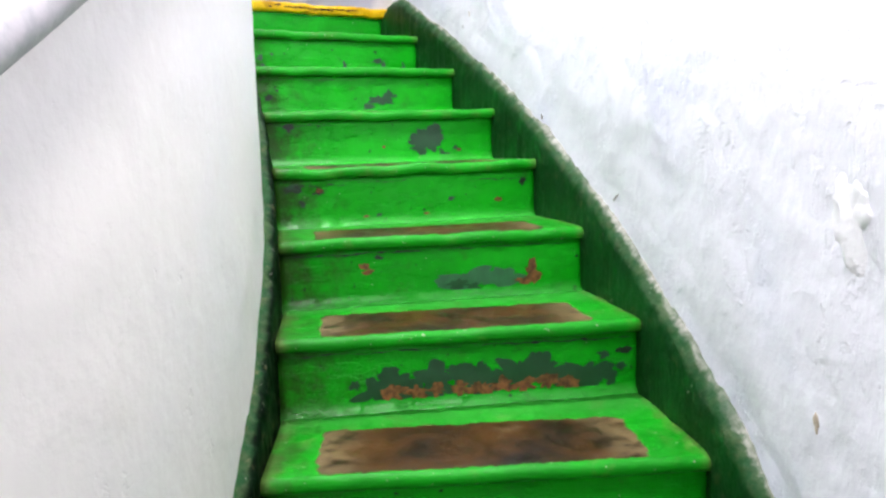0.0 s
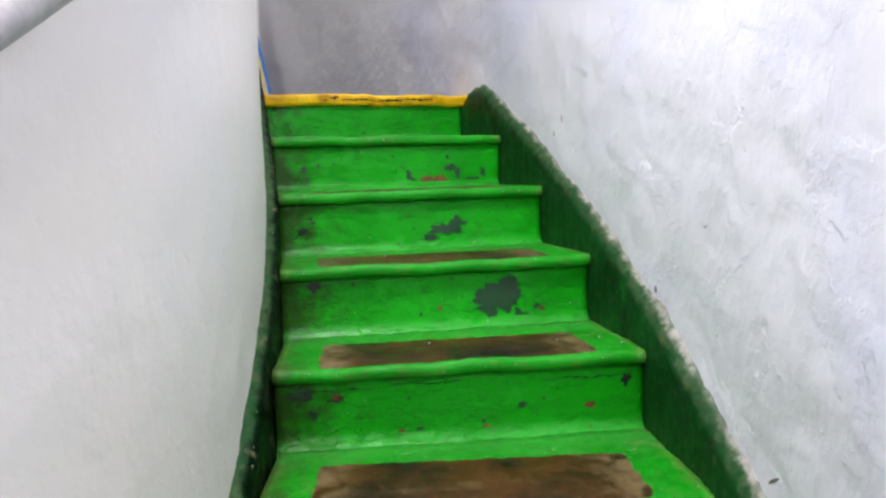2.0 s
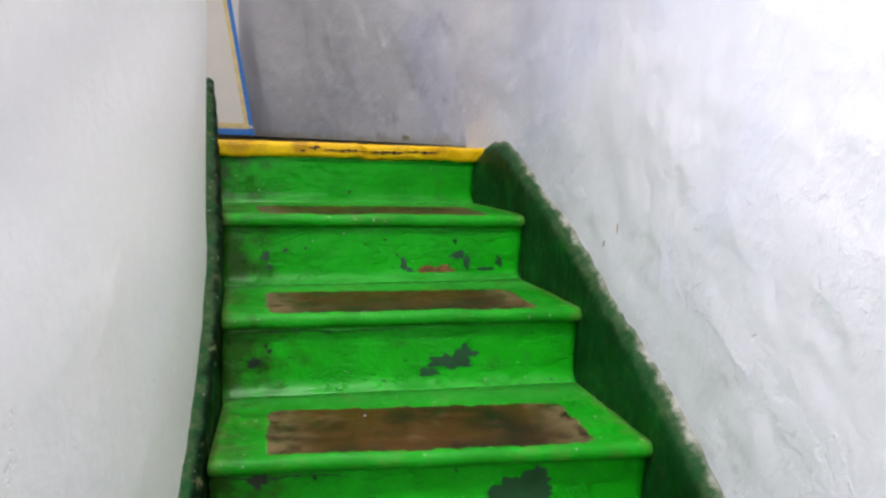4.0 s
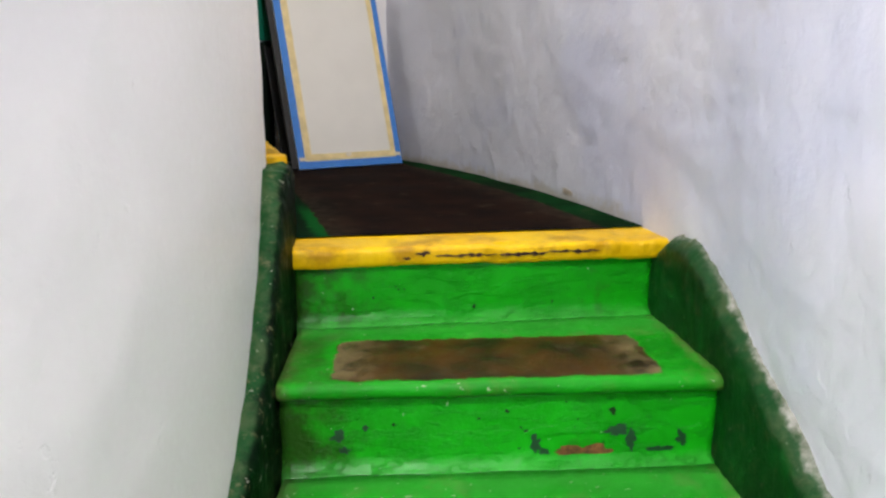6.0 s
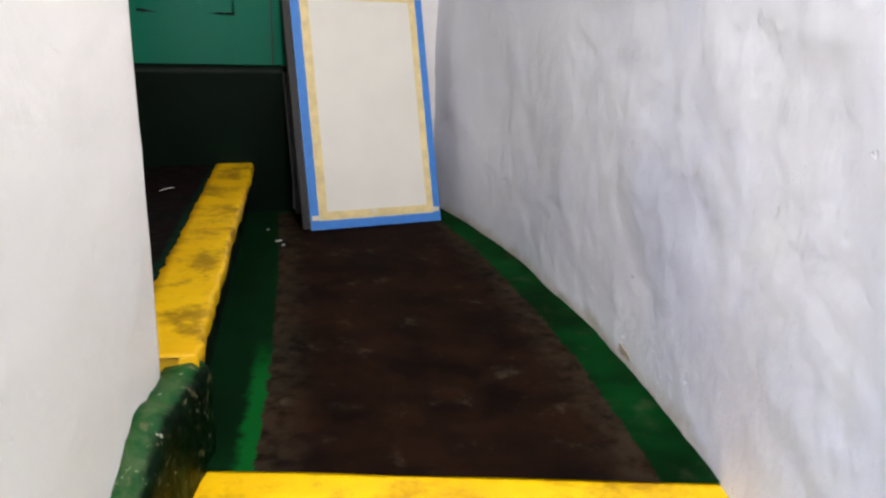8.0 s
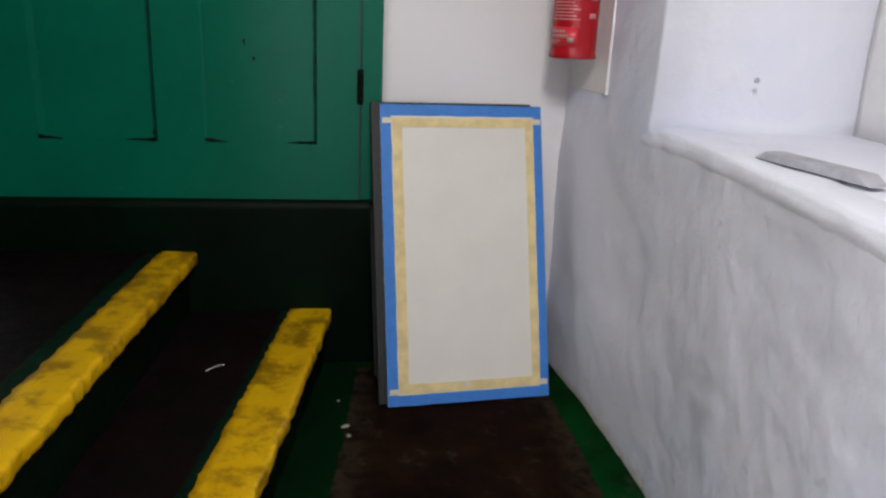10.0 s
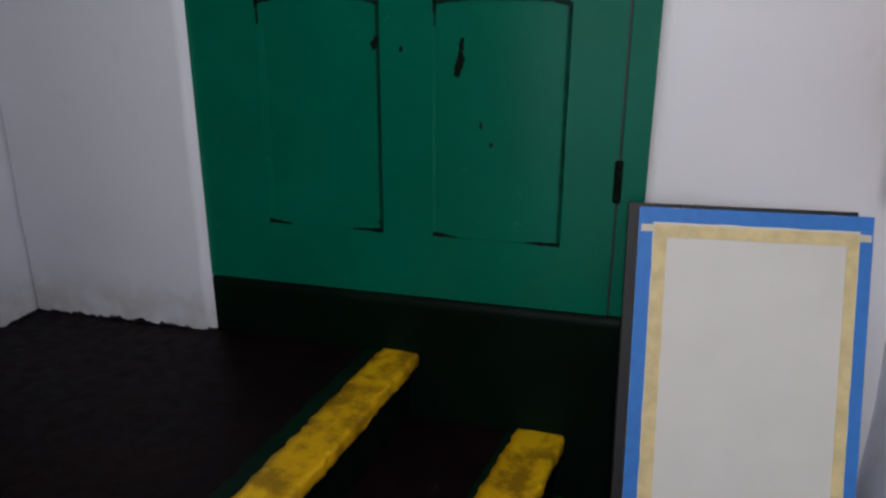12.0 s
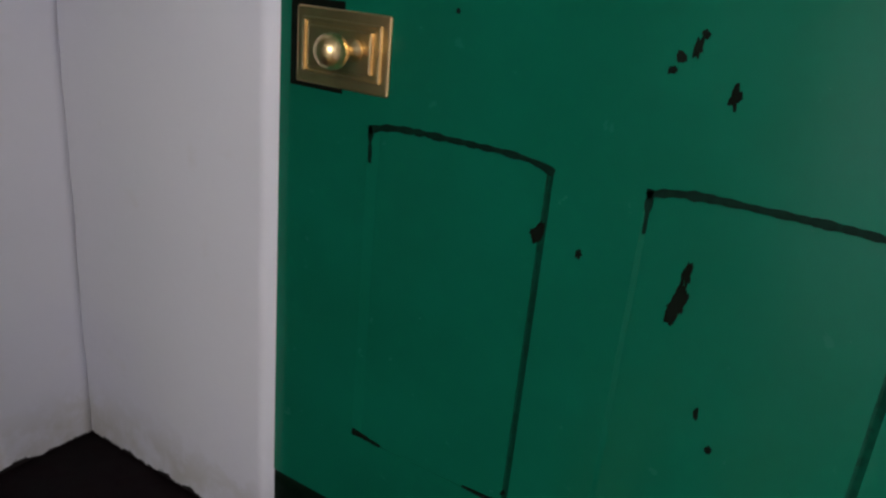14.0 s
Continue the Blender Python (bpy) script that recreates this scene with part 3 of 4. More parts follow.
def prism(pts, y0, y1, bevel=0.0):
    """A plate in the x-z plane over an outline, from y0 (front) to y1."""
    bm = bmesh.new()
    f = [bm.verts.new((x, y0, z)) for x, z in pts]
    b = [bm.verts.new((x, y1, z)) for x, z in pts]
    front = bm.faces.new(f)
    bm.faces.new(list(reversed(b)))
    n = len(pts)
    for i in range(n):
        bm.faces.new((f[(i + 1) % n], f[i], b[i], b[(i + 1) % n]))
    bmesh.ops.recalc_face_normals(bm, faces=bm.faces)
    if bevel:
        bmesh.ops.bevel(bm, geom=list(front.edges), offset=bevel, segments=2, profile=0.5, affect="EDGES")
    return bm


def rect(x0, x1, z0, z1):
    return [(x0, z0), (x1, z0), (x1, z1), (x0, z1)]


def arch(x0, x1, z, n=14):
    """The low arched head of a door panel, from x1 to x0: small shoulders and a flat crown."""
    out = []
    for i in range(n + 1):
        t = i / n
        lift = 0.014 * (1 - abs(2 * t - 1) ** 5)
        out.append((x1 + (x0 - x1) * t, z + lift))
    return out


def ribbon(name, pts, widths, y, mat, parent, seed=0):
    """A thin uneven dark line of dirt lying in a groove, along points in the x-z plane."""
    verts, faces = [], []
    n = len(pts)
    for i, (x, z) in enumerate(pts):
        a, b = Vector(pts[max(0, i - 1)]), Vector(pts[min(n - 1, i + 1)])
        d = (b - a).normalized()
        w = widths[0] + (widths[1] - widths[0]) * i / (n - 1)
        w *= 0.7 + 0.9 * abs(rnd((x, z, 0), 40, seed)) + 0.35 * rnd((x, z, 0), 130, seed)
        for sgn in (-1, 1):
            verts.append((x - d.y * w * sgn / 2, y, z + d.x * w * sgn / 2))
        for sgn in (1, -1):
            verts.append((x - d.y * w * sgn / 2, y + 0.004, z + d.x * w * sgn / 2))
    for i in range(n - 1):
        o = 4 * i
        for j in range(4):
            faces.append((o + j, o + (j + 1) % 4, o + 4 + (j + 1) % 4, o + 4 + j))
    faces += [(0, 1, 2, 3), (4 * n - 1, 4 * n - 2, 4 * n - 3, 4 * n - 4)]
    return link_mesh(name, verts, faces, mat, parent, smooth=False)


def line(a, b, n=20):
    return [(a[0] + (b[0] - a[0]) * i / n, a[1] + (b[1] - a[1]) * i / n) for i in range(n + 1)]


def spot(name, c, w, h, tilt, y, mat, parent, seed):
    """An uneven chip in a painted face standing in the x-z plane."""
    n = 40
    ca, sa = math.cos(tilt), math.sin(tilt)
    pts = []
    for i in range(n):
        a = 2 * math.pi * i / n
        r = max(0.3, 0.95 + 0.55 * rnd((math.cos(a), math.sin(a), seed), 1.7, seed) + 0.2 * rnd((math.cos(a), math.sin(a), seed), 6, seed))
        x, z = r * w / 2 * math.cos(a), r * h / 2 * math.sin(a)
        x *= 1.25 - 0.5 * (z / h + 0.5)
        pts.append((c[0] + x * ca - z * sa, c[1] + x * sa + z * ca))
    return part(name, prism(pts, y, y + 0.003), mat, parent)


DY = 1.818
# door green darkened: the shade of the averted moulding slopes is in the colour
M_EDGE = gloss_paint("shaded_moulding_paint", (0.0008, 0.066, 0.037), (0.0006, 0.042, 0.024), (0.001, 0.10, 0.056), 0.5, (0.002, 0.02, 0.01), 0.6, 30, (0.45, 0.65), bump=0.1, spec=0.1)
M_GRIME = plain("grimy_dark_green", (0.002, 0.020, 0.012), 0.6, 0, 0.4, 60)
for dull in (M_GRIME, M_DCHIP):
    dull.node_tree.nodes["Principled BSDF"].inputs["Specular IOR Level"].default_value = 0.08
door = tagged(new("door_1"), "closed teal-green panelled wooden door with a brass knob, chipped paint", "door", kind="structure")
RECESS = 0.004


def slope(name, a, b, z0, z1, parent, mat):
    """An upright sloping face of a moulding, from (x, y) a to b."""
    bm = bmesh.new()
    n = 24
    cols = []
    for i in range(n + 1):
        z = z0 + (z1 - z0) * i / n
        w = 0.0012 * rnd((a[0], 0, z), 14, 2)
        cols.append([bm.verts.new(p) for p in ((a[0], a[1], z), ((a[0] + b[0]) / 2 + w, (a[1] + b[1]) / 2 + 0.002, z), (b[0] + w, b[1], z), (b[0], b[1] + 0.012, z), (a[0], a[1] + 0.024, z))])
    for p, q in zip(cols, cols[1:]):
        for j in range(5):
            bm.faces.new((p[j], p[(j + 1) % 5], q[(j + 1) % 5], q[j]))
    bm.faces.new(cols[0])
    bm.faces.new(list(reversed(cols[-1])))
    bmesh.ops.recalc_face_normals(bm, faces=bm.faces)
    return part(name, bm, mat, parent)


PANELS = ((-0.363, -0.040), (0.091, 0.413))
for nm, pts in (("stile", rect(-0.62, -0.363, 0.545, 2.28)), ("stile", rect(-0.040, 0.091, 0.545, 2.28)), ("stile", rect(0.413, 0.536, 0.545, 2.28)),
                ):
    part(nm, prism(pts, DY, DY + 0.04), M_DOOR, door)
for x0, x1 in PANELS:
    part("rail", prism(rect(x0, x1, 0.545, 0.714), DY, DY + 0.04), M_DOOR, door)
    part("rail", prism([(x0, 1.56), (x0, 1.28)] + list(reversed(arch(x0, x1, 1.28)))[1:-1] + [(x1, 1.28), (x1, 1.56)], DY, DY + 0.04), M_DOOR, door)
    part("rail", prism(rect(x0, x1, 2.16, 2.28), DY, DY + 0.04), M_DOOR, door)
    for z0, z1 in ((0.714, 1.296), (1.56, 2.16)):
        part("panel", prism(rect(x0 + (0.034 if x0 < 0 else 0.011), x1 - 0.012, z0 - 0.004, z1), DY + RECESS - 0.0012, DY + 0.03), M_DOOR, door)
        slope("moulding", (x0, DY), (x0 + (0.04 if x0 < 0 else 0.014), DY + RECESS), z0, z1, door, M_DOOR)
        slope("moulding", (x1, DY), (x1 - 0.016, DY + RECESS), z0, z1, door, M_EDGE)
    ribbon("grime_line", [(x, z - 0.004) for x, z in arch(x0, x1, 1.28, 60)], (0.011, 0.012), DY - 0.0005, M_GRIME, door, x0)
    ribbon("grime_line", line((x0 + 0.004, 1.285), (x0 + 0.005, 1.225)), (0.010, 0.004), DY - 0.0005, M_GRIME, door, 3)
    ribbon("grime_line", line((x1 - 0.001, 0.717), (x1 - 0.085, 0.717)), (0.012, 0.002), DY - 0.0008, M_DCHIP, door, 4)
    ribbon("grime_line", line((x0 + 0.001, 0.721), (x0 + 0.065, 0.715)), (0.014, 0.002), DY - 0.0008, M_DCHIP, door, 5)
part("gap", prism(rect(0.536, 0.5415, 0.545, 2.28), DY + 0.004, DY + 0.03), M_BLACK, door)
part("jamb", prism(rect(0.5415, 0.603, 0.545, 2.30), DY + 0.001, DY + 0.05, 0.002), M_DOOR, door)
part("jamb", prism(rect(-0.66, 0.603, 2.28, 2.33), DY + 0.001, DY + 0.05, 0.002), M_DOOR, door)
hinge = part("hinge", box(0.529, 0.548, DY - 0.008, DY + 0.01, 0.835, 0.935, 0.004), M_DCHIP, door, "paint-crusted dark hinge")
for i in range(5):
    part("hinge_knuckle", box(0.532, 0.545, DY - 0.013, DY - 0.004, 0.838 + 0.0195 * i, 0.854 + 0.0195 * i, 0.004), M_DCHIP, hinge)
for i, (c, w, h, tilt) in enumerate((((0.157, 1.145), 0.024, 0.062, -0.15), ((0.161, 1.187), 0.013, 0.034, -0.1), ((-0.052, 1.188), 0.02, 0.04, -0.6), ((0.013, 1.174), 0.009, 0.014, 0),
                                     ((0.172, 1.413), 0.015, 0.034, 0), ((0.119, 1.463), 0.012, 0.026, 0), ((0.101, 1.451), 0.012, 0.016, 0.5), ((0.094, 1.434), 0.013, 0.01, 0.4),
                                     ((0.236, 0.955), 0.009, 0.014, 0), ((-0.217, 1.471), 0.007, 0.008, 0), ((0.467, 1.378), 0.03, 0.012, 0.4), ((0.37, 1.392), 0.012, 0.009, 0), ((0.21, 1.0), 0.006, 0.02, 0),
                                     ((-0.05, 0.74), 0.008, 0.01, 0), ((0.125, 1.48), 0.01, 0.012, 0))):
    inside = any(a < c[0] < b and c[1] < 1.28 for a, b in PANELS)
    spot("paint_chip", c, w, h, tilt, DY + (RECESS - 0.0024 if inside else -0.0012), M_DCHIP, door, i + 1.3)

# brass lock plate with a knob
plate = part("lock_plate", box(-0.515, -0.327, DY - 0.006, DY + 0.001, 1.332, 1.452, 0.004, 3), M_BRASS, door, "polished brass lock plate with a raised border")
part("plate_shadow_gap", box(-0.531, -0.42, DY - 0.002, DY + 0.002, 1.324, 1.464, 0.001), M_DCHIP, plate)
for x0, x1, z0, z1 in ((-0.500, -0.342, 1.430, 1.436), (-0.500, -0.342, 1.348, 1.354), (-0.348, -0.342, 1.348, 1.436), (-0.500, -0.494, 1.348, 1.436)):
    part("border", box(x0, x1, DY - 0.010, DY - 0.004, z0, z1, 0.002), M_BRASS, plate)
part("box_face", box(-0.486, -0.358, DY - 0.012, DY - 0.004, 1.360, 1.424, 0.003), M_BRASS, plate)


def lathe(prof, n=32):
    """Turned shape about -y from (radius, distance) pairs."""
    bm = bmesh.new()
    rings = []
    for r, d in prof:
        rings.append([bm.verts.new((r * math.cos(2 * math.pi * i / n), -d, r * math.sin(2 * math.pi * i / n))) for i in range(n)])
    for a, b in zip(rings, rings[1:]):
        for i in range(n):
            bm.faces.new((a[i], a[(i + 1) % n], b[(i + 1) % n], b[i]))
    bm.faces.new(rings[-1])
    bm.faces.new(list(reversed(rings[0])))
    bmesh.ops.recalc_face_normals(bm, faces=bm.faces)
    return bm


kb = lathe([(0.017, 0.0), (0.017, 0.006), (0.010, 0.010), (0.010, 0.026)] + [(0.027 * math.sin(math.pi * i / 14), 0.052 - 0.026 * math.cos(math.pi * i / 14)) for i in range(3, 14)] + [(0.002, 0.078)])
bmesh.ops.translate(kb, vec=(-0.390, DY - 0.012, 1.396), verts=kb.verts)
part("knob", kb, M_BRASS, plate, "round brass door knob", smooth=True)

# far door in the west wall with a yellow threshold
door2 = tagged(new("door_2"), "dark teal-green wooden door seen edge-on beyond the pier", "door", kind="structure")
part("leaf", box(-1.25, -1.21, 0.70, 1.57, 0.39, 2.3, 0.004), M_DOOR, door2)
part("jamb", box(-1.24, -1.165, 1.545, 1.578, 0.385, 2.34, 0.003), M_DOOR, door2)
part("jamb", box(-1.24, -1.165, 0.68, 0.712, 0.385, 2.34, 0.003), M_DOOR, door2)
part("head", box(-1.24, -1.165, 0.68, 1.578, 2.3, 2.36, 0.003), M_DOOR, door2)
part("threshold", box(-1.25, -1.165, 0.70, 1.55, 0.378, 0.405, 0.006), M_YELLOW, door2, "yellow painted threshold")
tagged(part("wall_west_3", box(-1.5, -1.255, 0.6, 1.6, 0.2, CEIL + 0.1), M_END), "plain wall behind the far green door", "wall", kind="structure")

# ---- window niche ----
niche = tagged(new("window_1"), "deep white plastered window niche with a boarded lower half", "window", kind="structure")


def niche_pt(t, d, z):
    """Along the niche from its far end, d behind the wall face."""
    k = -4.35 + (3.4) * t
    return outer(k, outer_r(k) + d, z)


def niche_plate(name, t0, t1, d0, d1, z0, z1, mat, label="", n=24):
    verts = []
    f = lambda t, z: niche_pt(t, d0 + 0.003 * rnd((t, z, 0), 6), z)
    b = lambda t, z: niche_pt(t, d1, z)
    ob = shell(name, f, b, steps_of(t0, t1, n), steps_of(z0, z1, 12), mat, niche)
    if label:
        tagged(ob, label)
    return ob


NB_D = 0.52
niche_plate("post", 0.07, 0.19, NB_D - 0.03, NB_D + 0.03, 0.84, 1.95, M_WHITE, "white painted window post", n=6)
niche_plate("back_panel", 0.196, 1.05, NB_D, NB_D + 0.03, 0.84, 1.42, M_END, "white painted board closing the lower window")
niche_plate("window_frame", 0.196, 1.05, NB_D - 0.02, NB_D + 0.03, 1.42, 1.46, M_WHITE)
niche_plate("window_frame", 0.196, 0.25, NB_D - 0.02, NB_D + 0.03, 1.46, 1.95, M_WHITE, n=3)
niche_plate("window_frame", 0.99, 1.05, NB_D - 0.02, NB_D + 0.03, 1.46, 1.95, M_WHITE, n=3)
M_GLASS = bpy.data.materials.new("window_glass")
M_GLASS.use_nodes = True
gb = M_GLASS.node_tree.nodes["Principled BSDF"]
gb.inputs["Transmission Weight"].default_value, gb.inputs["Roughness"].default_value = 1.0, 0.03
glass = niche_plate("pane", 0.25, 0.99, NB_D, NB_D + 0.004, 1.46, 1.95, M_GLASS, n=8)
glass.visible_shadow = False


# fat rounded plaster lip along the front of the sill
def lip(k):
    r0 = outer_r(k)
    e = max(0.05, min(1, (k + 4.34) / 0.16, (-0.93 - k) / 0.16)) ** 0.5
    loop = []
    for i in range(20):
        a = 2 * math.pi * i / 20
        c, t = math.cos(a), math.sin(a)
        c, t = math.copysign(abs(c) ** 0.55, c), math.copysign(abs(t) ** 0.55, t)
        r, z = r0 + 0.0595 + (0.046 + 0.016 * e) * c + 0.012 * max(0, -t), 0.830 + (0.034 if t > 0 else 0.05) * e * t
        p = outer(k, r, z)
        w = wall_lump(p)
        loop.append(outer(k, r + w, z + 0.4 * w + 0.003 * rnd(p, 12, 3)))
    return loop


sweep("sill", [lip(k) for k in steps_of(-4.33, -0.94, 100)], M_WALL, niche, label="rounded limewashed sill")
tray = tagged(part("sill_tray", prism([(0, 0), (0.26, 0), (0.235, 0.016), (0.025, 0.016)], -0.02, 0.02, 0.002), M_SLOT), "small grey metal tray lying on the window sill", "tray")
tray.matrix_world = pose(1.245, 0.845, 0.868, 0, 0, -80)
dot = part("nail_hole", lathe([(0.007, 0), (0.006, 0.004), (0.003, 0.006)], 12), M_SLOT, niche)
dot.matrix_world = pose(1.418, 1.2, 0.984, 0, 0, -5)

# ---- things on the landing ----
BL, BR, TL = Vector((0.617, 1.505, 0.004)), Vector((1.111, 1.550, 0.004)), Vector((0.612, 1.775, 0.842))
bx = (BR - BL).normalized()
bz = (TL - BL)
bz = (bz - bx * bz.dot(bx)).normalized()
by = bz.cross(bx)
BW, BH = (BR - BL).length, (TL - BL).length


def board_pose(dx=0.0, dy=0.0, dz=0.0):
    o = BL + bx * dx + by * dy + bz * dz
    return Matrix(((bx.x, by.x, bz.x, o.x), (bx.y, by.y, bz.y, o.y), (bx.z, by.z, bz.z, o.z), (0, 0, 0, 1)))


board = tagged(new("taped_board"), "white board edged with blue and cream masking tape, leaning on wall", "board")
board.matrix_world = board_pose()
part("panel", box(0, BW, 0, 0.012, 0, BH, 0.001), M_BOARD, board)


def tape(name, x0, x1, z0, z1, lift, mat, seed, label=""):
    n = 24
    along_x = (x1 - x0) > (z1 - z0)
    verts, faces = [], []
    for i in range(n + 1):
        t = i / n
        if along_x:
            x = x0 + (x1 - x0) * t
            a, b = (x, z0 + 0.0016 * rnd((x, seed, 0), 18)), (x, z1 + 0.0016 * rnd((x, seed, 4), 18))
        else:
            z = z0 + (z1 - z0) * t
            a, b = (x0 + 0.0016 * rnd((z, seed, 0), 18), z), (x1 + 0.0016 * rnd((z, seed, 4), 18), z)
        verts += [(a[0], -lift, a[1]), (b[0], -lift, b[1]), (b[0], 0.0005, b[1]), (a[0], 0.0005, a[1])]
    for i in range(n):
        o = 4 * i
        for j in range(4):
            faces.append((o + j, o + (j + 1) % 4, o + 4 + (j + 1) % 4, o + 4 + j))
    faces += [(0, 1, 2, 3), (4 * n, 4 * n + 3, 4 * n + 2, 4 * n + 1)]
    return link_mesh(name, verts, faces, mat, board, smooth=False, label=label)


tape("blue_tape", 0.0, BW, 0.0, 0.031, 0.0012, M_BLUE, 1, "strip of blue masking tape")
tape("blue_tape", 0.0, BW, BH - 0.033, BH, 0.0012, M_BLUE, 2, "strip of blue masking tape")
tape("blue_tape", 0.0, 0.032, 0.031, BH - 0.033, 0.0012, M_BLUE, 3, "strip of blue masking tape")
tape("blue_tape", BW - 0.026, BW, 0.031, BH - 0.033, 0.0012, M_BLUE, 4, "strip of blue masking tape")
tape("cream_tape", 0.034, 0.064, 0.05, BH - 0.05, 0.0016, M_TAPE, 5, "strip of cream masking tape")
tape("cream_tape", BW - 0.052, BW - 0.028, 0.05, BH - 0.05, 0.0016, M_TAPE, 6, "strip of cream masking tape")
tape("cream_tape", 0.034, BW - 0.028, 0.034, 0.062, 0.0022, M_TAPE, 7, "strip of cream masking tape")
tape("cream_tape", 0.034, BW - 0.028, BH - 0.066, BH - 0.038, 0.0022, M_TAPE, 8, "strip of cream masking tape")
for x0, x1, z in ((0.006, 0.036, 0.033), (BW - 0.032, BW - 0.004, 0.035), (0.006, 0.036, BH - 0.056), (BW - 0.032, BW - 0.004, BH - 0.056)):
    tape("tape_end", x0, x1, z, z + 0.017, 0.0026, M_TAPE_W, x0, "pale torn tape end")
part("thumb_mark", prism([(0.236 + 0.013 * math.cos(a * 0.52), 0.054 + 0.010 * math.sin(a * 0.52)) for a in range(12)], -0.0032, 0), M_TAPE_W, board)

black = tagged(new("black_board"), "thin black board leaning behind the taped board", "board")
black.matrix_world = board_pose(-0.024, 0.016, 0.0)
part("panel", box(0, BW - 0.002, 0, 0.018, 0.006, BH + 0.010, 0.002), M_BLACK, black)
for i in range(4):
    part("paint_fleck", box(0.05 + 0.1 * i, 0.056 + 0.1 * i, -0.001, 0.012, BH + 0.008, BH + 0.0112, 0.0005), M_LITTER, black)
grey = tagged(new("grey_board"), "narrow dark grey board standing behind the black board", "board")
grey.matrix_world = Matrix.Translation((-0.012, 0.13, 0.0)) @ board_pose(-0.016, 0.016, 0.0)
part("panel", box(0, BW - 0.06, 0, 0.012, 0.03, BH - 0.22, 0.002), M_GREY, grey)

# fire extinguisher on the end wall
ext = tagged(new("fire_extinguisher"), "red fire extinguisher with a printed label hanging on a white board", "fire extinguisher")
EX, EY, EZ, ER = 1.109, 1.62, 0.999, 0.062


def turned(prof, n=40):
    """Turned shape about z from (radius, height) pairs."""
    bm = lathe(prof, n)
    bmesh.ops.rotate(bm, cent=(0, 0, 0), matrix=Matrix.Rotation(radians(-90), 3, "X"), verts=bm.verts)
    return bm


part("body", turned([(0.010, 0.006), (0.05, 0.002), (0.061, 0.0), (0.0655, 0.004), (ER, 0.016)] + [(ER, 0.016 + 0.03 * i) for i in range(1, 14)] + [(ER * math.cos(radians(a)), 0.406 + 0.05 * math.sin(radians(a))) for a in range(10, 80, 10)] + [(0.018, 0.458), (0.018, 0.475)]), M_RED, ext, smooth=True)
part("valve", turned([(0.02, 0.472), (0.022, 0.48), (0.022, 0.515), (0.012, 0.522)]), M_BLACK, ext, smooth=True)
part("lever", box(-0.012, 0.012, -0.10, 0.02, 0.52, 0.532, 0.003), M_BLACK, ext)
part("bracket", box(ER - 0.006, 0.084, -0.02, 0.02, 0.38, 0.44, 0.003), M_BLACK, ext)


def wrap(name, a0, a1, z0, z1, lift, mat, label=""):
    """A label bent round the body, between two angles from the front (degrees)."""
    n = 14
    verts, faces = [], []
    for i in range(n + 1):
        a = radians(-90 + a0 + (a1 - a0) * i / n)
        for r, z in ((ER + lift, z0), (ER + lift, z1), (ER - 0.001, z1), (ER - 0.001, z0)):
            verts.append((r * math.cos(a), r * math.sin(a), z))
    for i in range(n):
        for j in range(4):
            o = 4 * i
            faces.append((o + j, o + (j + 1) % 4, o + 4 + (j + 1) % 4, o + 4 + j))
    faces += [(0, 1, 2, 3), (4 * n, 4 * n + 3, 4 * n + 2, 4 * n + 1)]
    return link_mesh(name, verts, faces, mat, ext, label=label)


M_PINK = plain("printed_pale_red", (0.62, 0.25, 0.25), 0.4, 0, 0.1)
wrap("label_panel", -85, -2, 0.032, 0.082, 0.0006, M_RED_LABEL, "bright red printed label panel")
for a0, a1, z, h in ((-78, -32, 0.066, 0.008), (-78, -22, 0.054, 0.008)):
    for j in range(6):
        w = (a1 - a0) / 6
        wrap("print_bar", a0 + w * j, a0 + w * j + w * 0.78, z, z + h, 0.0012, M_LITTER)
wrap("print_bar", -78, -45, 0.044, 0.047, 0.0012, M_PINK)
wrap("print_bar", -78, -52, 0.038, 0.041, 0.0012, M_PINK)
for i in range(8):
    wrap("print_bar", -70, 2 - 9 * (i % 3), 0.10 + 0.0085 * i, 0.1035 + 0.0085 * i, 0.0008, M_PINK)
wrap("emblem", -25, -10, 0.042, 0.054, 0.0012, M_LITTER)
wrap("emblem", 26, 46, 0.105, 0.118, 0.0008, M_PINK)
wrap("emblem", -40, -24, 0.155, 0.19, 0.0008, M_LITTER)
wrap("emblem", 28, 48, 0.15, 0.19, 0.0008, M_PINK)
ext.matrix_world = pose(EX, EY, EZ, 0, 0, -8)

# white backing board on the outer wall beside the extinguisher
bb = tagged(new("backing_board"), "white painted wooden backing board fixed to the wall in the corner", "board")
part("panel", box(0, 0.018, 0, 0.285, 0, 1.1, 0.003), M_WHITE, bb)
part("edge_strip", box(-0.004, 0.022, -0.012, 0.002, 0, 1.1, 0.003), M_WHITE, bb)
bb.matrix_world = pose(1.190, 1.555, 0.908, 0, 0, 3)

